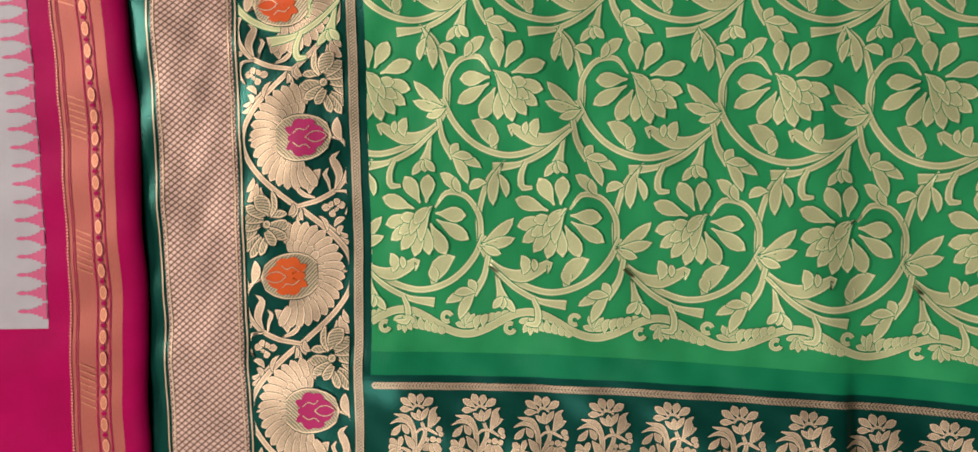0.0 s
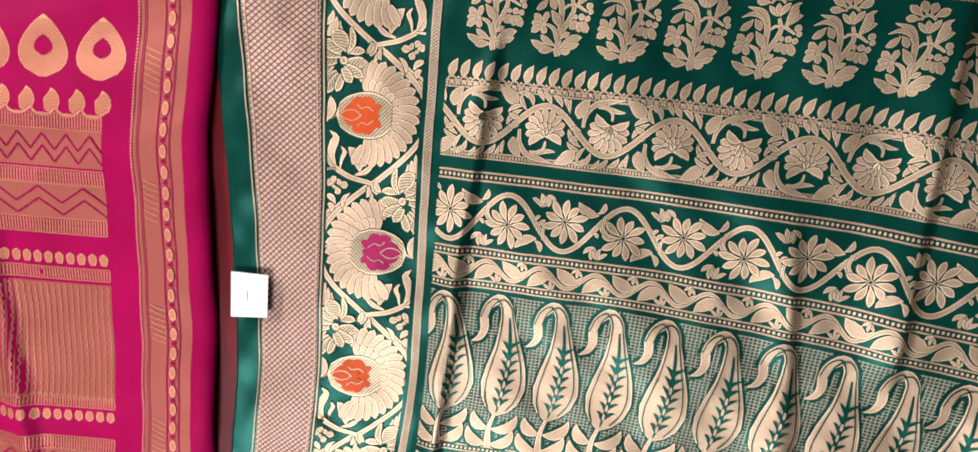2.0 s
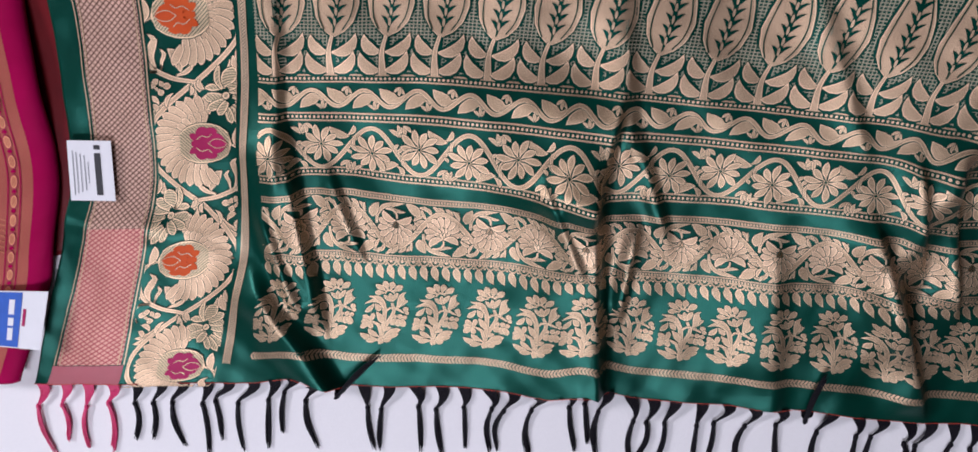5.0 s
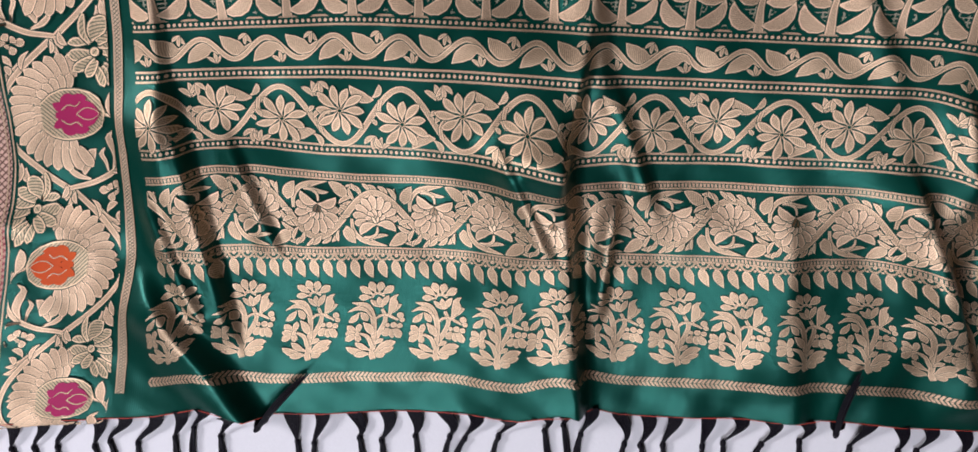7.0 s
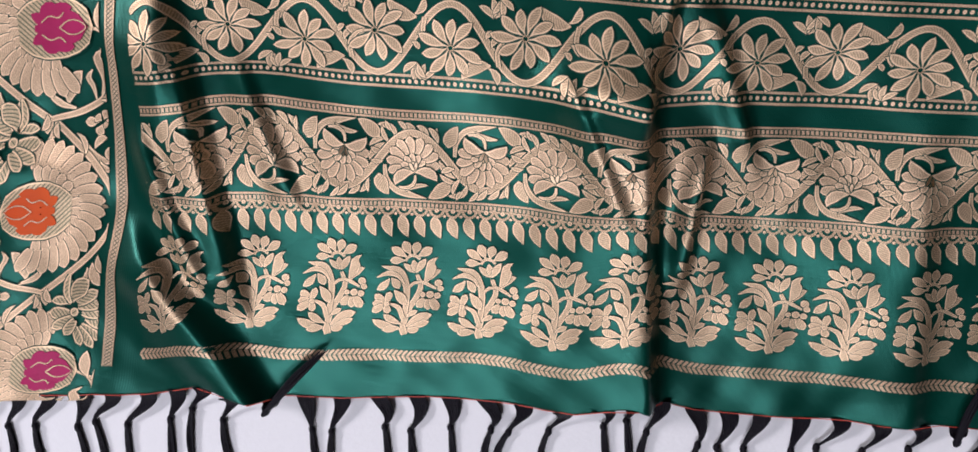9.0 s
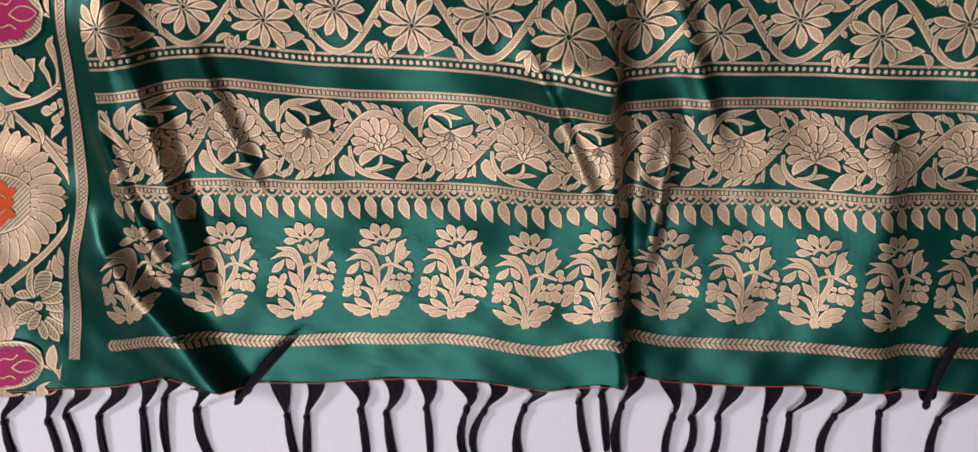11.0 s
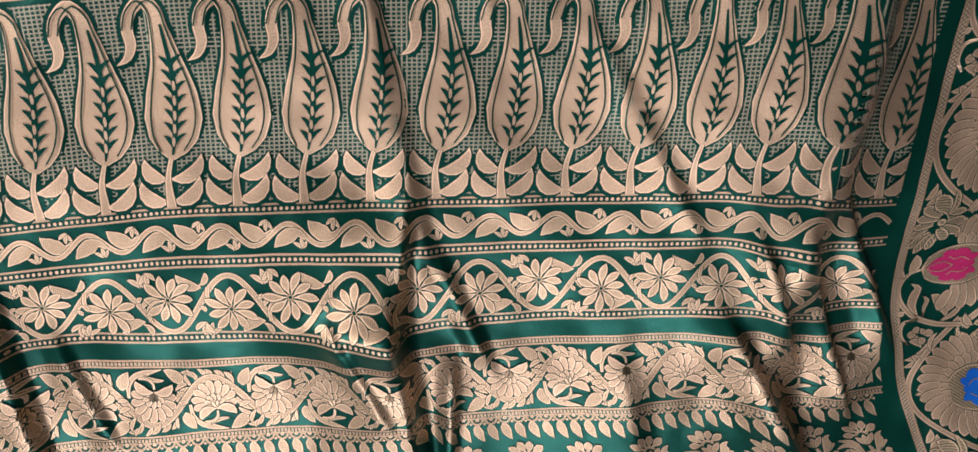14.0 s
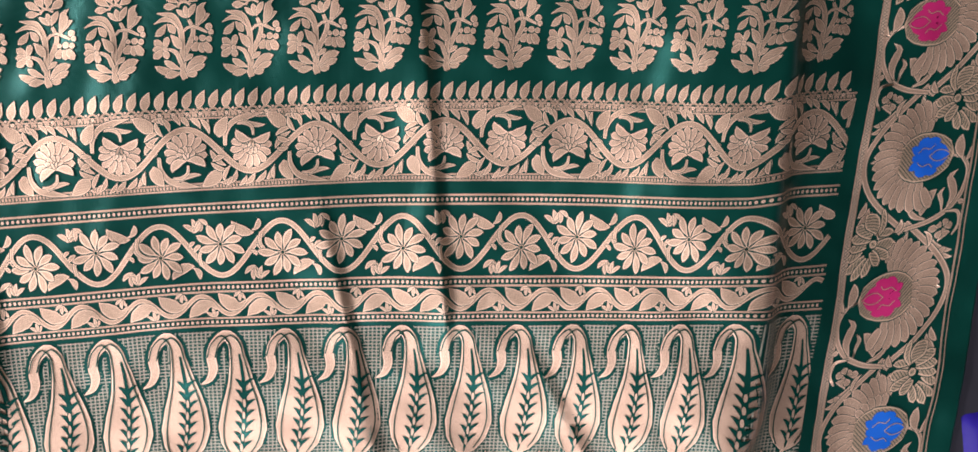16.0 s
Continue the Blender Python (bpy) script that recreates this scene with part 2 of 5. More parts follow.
FOLDS = [
    ((0.176, -0.81), (0.16, -0.87), 0.0216, 0.11, 0.006, 0.03),
    ((0.158, -0.88), (0.16, -1.11), 0.0311, 0.065, 0.008, 0.03),
    ((0.196, -0.93), (0.186, -0.99), 0.0095, 0.01, 0.004, 0.02),
    ((-0.136, -0.83), (-0.128, -0.98), 0.0175, 0.045, 0.005, 0.03),
    ((-0.178, -0.98), (-0.122, -1.1), 0.0203, 0.04, 0.01, 0.03),
    ((0.422, -0.93), (0.458, -1.02), 0.0175, 0.022, 0.006, 0.03),
    ((0.455, -1), (0.488, -1.1), 0.0175, 0.03, 0.008, 0.03),
    ((0.486, -0.88), (0.506, -0.98), 0.0162, 0.018, 0.005, 0.03),
    ((-0.092, -0.4), (-0.118, -0.57), 0.0061, 0.022, 0.005, 0.04),
    ((-0.118, -0.61), (-0.142, -0.81), 0.0074, 0.022, 0.005, 0.04),
    ((0.285, -0.36), (0.27, -0.59), 0.008, 0.03, 0.006, 0.05),
    ((0.178, -0.57), (0.192, -0.8), 0.0058, 0.02, 0.006, 0.05),
    ((0.35, -0.7), (0.385, -0.8), 0.0054, 0.014, 0.006, 0.03),
    ((0.205, -0.84), (0.222, -0.9), 0.0081, 0.012, 0.005, 0.02),
    ((0.12, -0.88), (0.138, -0.93), 0.0068, 0.012, 0.005, 0.02),
    ((-0.095, -0.86), (-0.08, -0.92), 0.0068, 0.014, 0.005, 0.02),
    ((-0.165, -0.9), (-0.15, -0.97), 0.0081, 0.012, 0.005, 0.02),
    ((0.445, -0.86), (0.462, -0.93), 0.0095, 0.014, 0.005, 0.02),
    ((0.52, -0.84), (0.545, -0.93), 0.0108, 0.014, 0.005, 0.03),
    ((0.33, -0.96), (0.342, -1.11), 0.0081, 0.035, 0.012, 0.04),
    ((0.285, 0.09), (0.275, -0.24), 0.005, 0.05, 0.02, 0.1),
    ((0.02, 0.12), (0.06, -0.1), 0.004, 0.05, 0.02, 0.08),
    ((-0.39, -0.25), (-0.13, -0.28), 0.003, 0.02, 0.02, 0.05),
    ((-0.43, -0.88), (-0.23, -0.91), 0.004, 0.016, 0.016, 0.05),
]


SHOULDER_Y = [-1.10, -0.94, -0.82, -0.735, -0.565, -0.42, -0.20, 0.05, 0.20]
SHOULDER_X = [0.410, 0.440, 0.486, 0.520, 0.557, 0.591, 0.638, 0.690, 0.710]
SHOULDER_Z = [0.008, 0.026, 0.042, 0.050, 0.054, 0.050, 0.030, 0.010, 0.004]


def shoulder(x, y):
    """The long rise towards the far border and its steep far side."""
    side = x - np.interp(y, SHOULDER_Y, SHOULDER_X)
    return np.interp(y, SHOULDER_Y, SHOULDER_Z) * np.exp(-np.abs(side / np.where(side < 0, 0.15, 0.028)) ** 2)


def height(x, y):
    z = -0.003 + 0.0022 * (1 + np.sin(31 * x + 9 * y + 1.3) * np.cos(23 * y - 6 * x)) + 0.0012 * np.sin(71 * x - 22 * y) * np.sin(57 * y + 11 * x + 2)
    z = z + 0.0005 * np.sin(160 * x + 30 * y) * np.sin(110 * y - 40 * x + 1) + shoulder(x, y)
    for p, q, amp, left, right, fade in FOLDS:
        z = z + ridge(x, y, p, q, amp, left, right, fade)
    return z


def pull(x, y):
    """Small sideways and lengthways drags where the cloth is gathered."""
    low = 1 / (1 + np.exp((y + 0.965) / 0.025))
    dy = low * (0.016 * np.exp(-(((x - 0.148) / 0.028) ** 2)) + 0.013 * np.exp(-(((x + 0.160) / 0.03) ** 2)))
    mid = np.exp(-(((y + 0.872) / 0.05) ** 2))
    dy = dy + mid * (-0.005 * np.exp(-(((x - 0.165) / 0.03) ** 2)) + 0.008 * np.exp(-(((x + 0.095) / 0.05) ** 2)) - 0.010 * np.exp(-(((x - 0.472) / 0.03) ** 2)))
    return dy


def drape(a, v, lift=0.0):
    """Cloth coordinates (lateral knot a, length v) to the place of the cloth."""
    a, v = np.asarray(a, float), np.asarray(v, float)
    x = bilinear(KNOT.T, a, v, 0.0, 1.0)
    u = np.where(a < 4, -0.05 - (4 - a) * 0.09, np.where(a > 5, 1.0 + (a - 5) * 0.05, a - 4))
    y = bilinear(YF, u, v, AF[0], AF[1] - AF[0])
    y = y + pull(x, y)
    # the raised cloth is drawn in towards the middle
    rise = shoulder(x, y) / 0.65
    x, y = x - (x - 0.25) * rise, y - (y + 0.60) * rise
    z = height(x, y) + lift
    return np.stack([x, y, z], -1)


def cloth_at(x, v):
    """The lateral knot coordinate of a place x on the row v."""
    row = np.array([np.interp(-v, -VF, k) for k in KNOT])
    return np.interp(x, row, np.arange(9))


# ---- pattern drawing: flat shapes in metres, laid on the cloth as raised threads ----
class Draw:
    """Flat shapes; each knows how near its points lie to its rim, its thread direction and its order."""

    def __init__(self, gap=0.0007):
        self.RIM, self.grow = gap / 0.36, gap * 0.45
        self.p, self.f, self.n, self.starts = [], [], 0, []
        self.edge, self.strand, self.order = [], [], []

    def keep(self, p, edge, strand):
        self.p.append(p)
        self.edge.append(edge)
        self.strand.append(strand)
        self.order.append(np.full(len(p), 0.000022 * (len(self.order) % 24)))
        self.n += len(p)

    def strip(self, left, right, mid=True):
        left, right = np.asarray(left, float), np.asarray(right, float)
        across = right - left
        wide = np.hypot(*across.T)
        run = np.r_[0, np.cumsum(np.hypot(*np.diff((left + right) / 2, axis=0).T))]
        rimmed = mid and wide.max() > 0.0021
        if rimmed:
            grow = across / np.maximum(wide, 1e-6)[:, None] * self.grow
            left, right = left - grow, right + grow
            across, wide = right - left, wide + 2 * self.grow
            r = np.minimum(self.RIM / wide, 0.5)
            rows = [np.zeros_like(r), r] + ([0.5 * r + 0.25] if wide.max() > 0.012 else []) + [np.full_like(r, 0.5)] + ([0.75 - 0.5 * r] if wide.max() > 0.012 else []) + [1 - r, np.ones_like(r)]
        else:
            rows = [np.full_like(wide, q) for q in ((0, 0.5, 1) if mid else (0, 1))]
        k, m = len(left), len(rows)
        self.starts.append((self.n, len(self.f)))
        for i in range(k - 1):
            for j in range(m - 1):
                q = self.n + i * m + j
                self.f.append((q, q + 1, q + m + 1, q + m))
        p = np.stack([left + across * q[:, None] for q in rows], 1).reshape(-1, 2)
        e = np.stack([np.clip(1 - np.minimum(q, 1 - q) * wide / self.RIM, 0, 1) * rimmed for q in rows], 1).reshape(-1)
        st = np.stack([np.stack([run, (q - 0.5) * wide], 1) for q in rows], 1).reshape(-1, 2)
        self.keep(p, e, st)

    def stroke(self, pts, w, step=0.004, closed=False):
        """A line of varying width w through pts, rounded by splines."""
        pts = np.asarray(pts, float)
        w = np.full(len(pts), w) if np.isscalar(w) else np.asarray(w, float)
        t = np.r_[0, np.cumsum(np.hypot(*np.diff(pts, axis=0).T))]
        n = max(3, int(t[-1] / step) + 1)
        s = np.linspace(0, t[-1], n)
        out = []
        grad = np.gradient(pts, t, axis=0)
        i = np.clip(np.searchsorted(t, s) - 1, 0, len(t) - 2)
        h = t[i + 1] - t[i]
        r = ((s - t[i]) / h)[:, None]
        c = (2 * r**3 - 3 * r**2 + 1) * pts[i] + (r**3 - 2 * r**2 + r) * h[:, None] * grad[i] + (-2 * r**3 + 3 * r**2) * pts[i + 1] + (r**3 - r**2) * h[:, None] * grad[i + 1]
        d = np.gradient(c, axis=0)
        d /= np.maximum(np.hypot(*d.T), 1e-9)[:, None]
        nrm = np.stack([-d[:, 1], d[:, 0]], 1) * (np.interp(s, t, w) / 2)[:, None]
        self.strip(c + nrm, c - nrm)
        return self

    def leaf(self, a, b, w, bend=0.0, peak=0.55, n=7):
        """A pointed petal from a to b, w across."""
        a, b = np.asarray(a, float), np.asarray(b, float)
        d = b - a
        nrm = np.array([-d[1], d[0]])
        t = np.linspace(0, 1, n)
        c = a + t[:, None] * d + (bend * 4 * t * (1 - t))[:, None] * nrm
        e = math.log(0.5) / math.log(peak)
        width = np.sin(np.pi * t**e) ** 0.8 * w / 2
        width[0] = max(width[0], w * 0.08)
        tang = np.gradient(c, axis=0)
        tang /= np.hypot(*tang.T)[:, None]
        off = np.stack([-tang[:, 1], tang[:, 0]], 1) * width[:, None]
        self.strip(c + off, c - off)
        return self

    def lobe(self, a, b, w, n=6):
        """A round-ended petal from a to b."""
        a, b = np.asarray(a, float), np.asarray(b, float)
        d = b - a
        t = np.linspace(0, 1, n)
        width = w / 2 * np.sqrt(np.clip(1 - ((t - 0.62) / np.where(t < 0.62, 0.75, 0.385)) ** 2, 0, 1))
        c = a + t[:, None] * d
        nrm = np.array([-d[1], d[0]]) / math.hypot(*d)
        self.strip(c + nrm * width[:, None], c - nrm * width[:, None])
        return self

    def disc(self, c, r, n=10, ry=None):
        ang = np.arange(n) * 2 * np.pi / n
        ry = ry or r
        small = min(r, ry)
        self.starts.append((self.n, len(self.f)))
        inner = max(0.25, 1 - self.RIM / small)
        ring = np.stack([np.cos(ang) * r, np.sin(ang) * ry], 1)
        e1 = 1.0 if small > 0.0013 else 0.0
        e2 = max(0.0, 1 - (1 - inner) * small / self.RIM) * e1
        p = np.r_[ring + np.asarray(c), ring * inner + np.asarray(c), [c]]
        for i in range(n):
            j = (i + 1) % n
            self.f.append((self.n + i, self.n + j, self.n + n + j, self.n + n + i))
            self.f.append((self.n + n + i, self.n + n + j, self.n + 2 * n))
        self.keep(p, np.r_[np.full(n, e1), np.full(n, e2), e2 * 0.5], p - np.asarray(c))
        return self

    def points(self):
        return np.concatenate(self.p) if self.p else np.zeros((0, 2))

    def weave(self):
        return np.concatenate(self.edge), np.concatenate(self.strand)

    def stack(self):
        return np.concatenate(self.order)


def mesh_object(name, verts, faces, uv, material, parent=None, smooth=True, weave=None):
    me = bpy.data.meshes.new(name)
    me.from_pydata(verts.tolist(), [], faces)
    if uv is not None:
        loops = np.empty(len(me.loops), np.int32)
        me.loops.foreach_get("vertex_index", loops)
        for layer_name, values in (("UVMap", uv), ("Strand", weave[1] if weave else uv)):
            layer = me.uv_layers.new(name=layer_name)
            layer.data.foreach_set("uv", np.asarray(values, np.float32)[loops].ravel())
    if weave:
        rim = me.attributes.new("rim", "FLOAT", "POINT")
        rim.data.foreach_set("value", np.asarray(weave[0], np.float32))
    if smooth:
        me.polygons.foreach_set("use_smooth", np.ones(len(me.polygons), bool))
    me.materials.append(material)
    ob = new(name, me)
    ob.parent = parent
    return ob


LIFT = 0.00045


def woven(name, draw, x0, v0, material, parent, lift=LIFT, flip=1, mirror=1, turn=0.0, size=1.0, piece=None):
    """Lays a drawing on the cloth with its origin at x0 on the row v0."""
    p = draw.points() * size
    c, s = math.cos(turn), math.sin(turn)
    p = np.stack([(p[:, 0] * c - p[:, 1] * s) * mirror, (p[:, 0] * s + p[:, 1] * c) * flip], 1)
    v = v0 + p[:, 1]
    row = np.array([np.interp(-v0, -VF, k) for k in KNOT])
    lo, hi = (2.03, 2.88) if x0 < row[3] - 0.03 else (6.05, 6.95) if x0 > row[6] + 0.03 else (4.0, 5.0)
    a = np.interp(x0 + p[:, 0], row, np.arange(9))
    inside = (a > lo) & (a < hi)
    a = np.clip(a, lo, hi)
    place, uv = drape(a, v, lift + draw.stack()), np.stack([x0 + p[:, 0], v], 1)
    edge, strand = draw.weave()
    if piece is None:
        return mesh_object(name, place, [f for f in draw.f if inside[list(f)].any()], uv, material, parent, weave=(edge, strand))
    # the last shape drawn is the motif's own; every other one is a petal under it
    ends = draw.starts[1:] + [(draw.n, len(draw.f))]
    runs = list(zip(draw.starts, ends))[::-1]
    owner = None
    for (v_a, f_a), (v_b, f_b) in runs:
        faces = [tuple(q - v_a for q in f) for f in draw.f[f_a:f_b] if inside[list(f)].any()]
        if not faces:
            continue
        ob = mesh_object(piece if owner else name, place[v_a:v_b], faces, uv[v_a:v_b], material, owner or parent, weave=(edge[v_a:v_b], strand[v_a:v_b]))
        owner = owner or ob
    return owner


def band(name, a0, a1, v0, v1, material, parent, lift=LIFT, step=0.004, na=None):
    """A woven strip of the cloth between two lateral knots and two rows."""
    nv = max(2, int(abs(v1 - v0) / step) + 1)
    span = abs(drape(a1, (v0 + v1) / 2)[0] - drape(a0, (v0 + v1) / 2)[0])
    na = na or max(2, int(span / step) + 1)
    A, V = np.meshgrid(np.linspace(a0, a1, na), np.linspace(v0, v1, nv), indexing="ij")
    p = drape(A.ravel(), V.ravel(), lift)
    i = np.arange((na - 1) * nv).reshape(na - 1, nv)[:, :-1].ravel()
    f = np.stack([i, i + 1, i + nv + 1, i + nv], 1)
    if (a1 - a0) * (v1 - v0) > 0:
        f = f[:, ::-1]
    mid = np.array([np.interp(-(v0 + v1) / 2, -VF, k) for k in KNOT])
    uv = np.stack([np.interp(A.ravel(), np.arange(9), mid), V.ravel()], 1)
    return mesh_object(name, p, f.tolist(), uv, material, parent)

# ---- the room ----
def box(name, lo, hi, material, label, kind="structure", category=""):
    bm = bmesh.new()
    bmesh.ops.create_cube(bm, size=1.0)
    for vert in bm.verts:
        vert.co = Vector([lo[i] + (vert.co[i] + 0.5) * (hi[i] - lo[i]) for i in range(3)])
    bmesh.ops.bevel(bm, geom=bm.edges[:], offset=0.004, segments=1, affect="EDGES")
    me = bpy.data.meshes.new(name)
    bm.to_mesh(me)
    bm.free()
    me.materials.append(material)
    return tagged(new(name, me), label, category or name.split("_")[0], kind=kind)


BASE = -0.32
box("floor", (-5.4, -4.0, BASE - 0.1), (4.0, 3.6, BASE), WALLPAINT, "plain dull floor of the shop")
box("wall_north", (-5.4, 3.6, BASE), (4.0, 3.7, 3.1), WALLPAINT, "plain painted shop wall", category="wall")
box("wall_south", (-5.4, -4.1, BASE), (4.0, -4.0, 3.1), WALLPAINT, "plain painted shop wall", category="wall")
box("wall_west", (-5.5, -4.1, BASE), (-5.4, 3.7, 3.1), WALLPAINT, "plain painted shop wall", category="wall")
box("wall_east", (4.0, -4.1, BASE), (4.1, 3.7, 3.1), WALLPAINT, "plain painted shop wall", category="wall")
box("ceiling", (-5.5, -4.1, 3.1), (4.1, 3.7, 3.2), WALLPAINT, "plain painted ceiling")

# white cotton spread on a low platform, slightly rumpled
n = 90
X, Y = np.meshgrid(np.linspace(-1.7, 1.7, n), np.linspace(-2.0, 1.2, n), indexing="ij")
Z = -0.0056 + 0.0010 * np.sin(13 * X + 4 * Y) * np.sin(9 * Y - 5 * X)
edge = np.maximum(np.maximum(np.abs(X) - 1.6, 0) / 0.1, np.maximum(np.abs(Y + 0.4) - 1.5, 0) / 0.1)
Z = np.where(edge > 0, BASE + (Z - BASE) * np.sqrt(np.clip(1 - edge**2, 0, 1)), Z)
i = np.arange((n - 1) * n).reshape(n - 1, n)[:, :-1].ravel()
sheet = mesh_object("mattress", np.stack([X, Y, Z], -1).reshape(-1, 3), np.stack([i, i + n, i + n + 1, i + 1], 1).tolist(), np.stack([X, Y], -1).reshape(-1, 2), SHEET)
tagged(sheet, "low mattress under a plain white cotton sheet", "mattress")

# ---- the green silk saree ----
na, nv = 460, 520
A = np.interp(np.linspace(0, 1, na), [0, 0.02, 0.09, 0.2, 0.215, 0.85, 0.86, 0.97, 1], np.arange(9))
A, V = np.meshgrid(A, np.linspace(0.20, -1.098, nv), indexing="ij")
P = drape(A.ravel(), V.ravel())
flatx = np.interp(A.ravel(), np.arange(9), KNOT[:, 230])
i = np.arange((na - 1) * nv).reshape(na - 1, nv)[:, :-1].ravel()
F = np.stack([i, i + 1, i + nv + 1, i + nv], 1)
saree = mesh_object("green_saree", P, F.tolist(), np.stack([flatx, V.ravel()], 1), GREEN)
solid = saree.modifiers.new("thickness", "SOLIDIFY")
solid.thickness, solid.offset = 0.0006, -1
tagged(saree, "dark green silk saree with gold brocade spread on white sheet", "saree")

band("body_panel", 4.0, 5, 0.20, -0.2730, LEAFGREEN, saree)["label"] = "leaf green silk panel"
band("hem_panel", 4.0, 5, -0.2730, -0.2937, MIDGREEN, saree, LIFT * 1.4)["label"] = "mid green silk hem"


def line(name, v, w, material=GOLDFINE, a0=4.0, a1=5.0, lift=LIFT):
    return band(name, a0, a1, v + w / 2, v - w / 2, material, saree, lift, step=0.004 if w > 0.005 else w)


def body_x(v, u):
    return np.interp(-v, -VF, KNOT[4]) * (1 - u) + np.interp(-v, -VF, KNOT[5]) * u


def span(v):
    return body_x(v, 0.0), body_x(v, 1.0)


def along_body(draw_fn, v):
    """A drawing that runs over the whole width of the body at row v, x measured from the body's start."""
    d = Draw(0.0006)
    x0, x1 = span(v)
    draw_fn(d, x1 - x0)
    return d, x0


def lay_row(name, draw_fn, v, material, lift=LIFT, flip=1):
    d, x0 = along_body(draw_fn, v)
    p = d.points()
    u = p[:, 0] / (span(v)[1] - x0)
    inside = (u > 0) & (u < 1)
    d.f = [f for f in d.f if inside[list(f)].any()]
    a = 4 + np.clip(u, 0, 1)
    vv = v + p[:, 1] * flip
    return mesh_object(name, drape(a, vv, lift + d.stack()), d.f, np.stack([x0 + p[:, 0], vv], 1), material, saree, weave=d.weave())


def beads(v, w=0.0085, pitch=0.0042):
    """A dotted selvedge: two thin cords with a row of round beads between."""
    def dots(d, length):
        for k in range(int(length / pitch)):
            d.disc(((k + 0.5) * pitch, 0), pitch * 0.42, 8, w * 0.25)
    lay_row("bead_row", dots, v, GOLDFINE)["kind"] = "stuff"
    line("cord", v + w * 0.44, w * 0.20)
    line("cord", v - w * 0.44, w * 0.20)


def fine_ladder(v, w=0.006, pitch=0.0028):
    def rungs(d, length):
        for k in range(int(length / pitch)):
            x = (k + 0.5) * pitch
            d.strip([(x - pitch * 0.33, -w * 0.22), (x + pitch * 0.33, -w * 0.22)], [(x - pitch * 0.33, w * 0.22), (x + pitch * 0.33, w * 0.22)], mid=False)
    lay_row("ladder_row", rungs, v, GOLDFINE)["kind"] = "stuff"
    line("cord", v + w * 0.42, w * 0.22)
    line("cord", v - w * 0.42, w * 0.22)


def herringbone(v, w=0.0085, pitch=0.0026):
    """A plaited stripe of slanting stitches."""
    def stitches(d, length):
        for k in range(int(length / pitch)):
            x = k * pitch
            for s in (-1, 1):
                d.strip([(x, 0.0002 * s), (x + 0.0030, s * w * 0.47)], [(x + pitch * 0.66, 0.0002 * s), (x + 0.0030 + pitch * 0.66, s * w * 0.47)], mid=False)
    lay_row("plaited_stripe", stitches, v, GOLDFINE)["kind"] = "stuff"


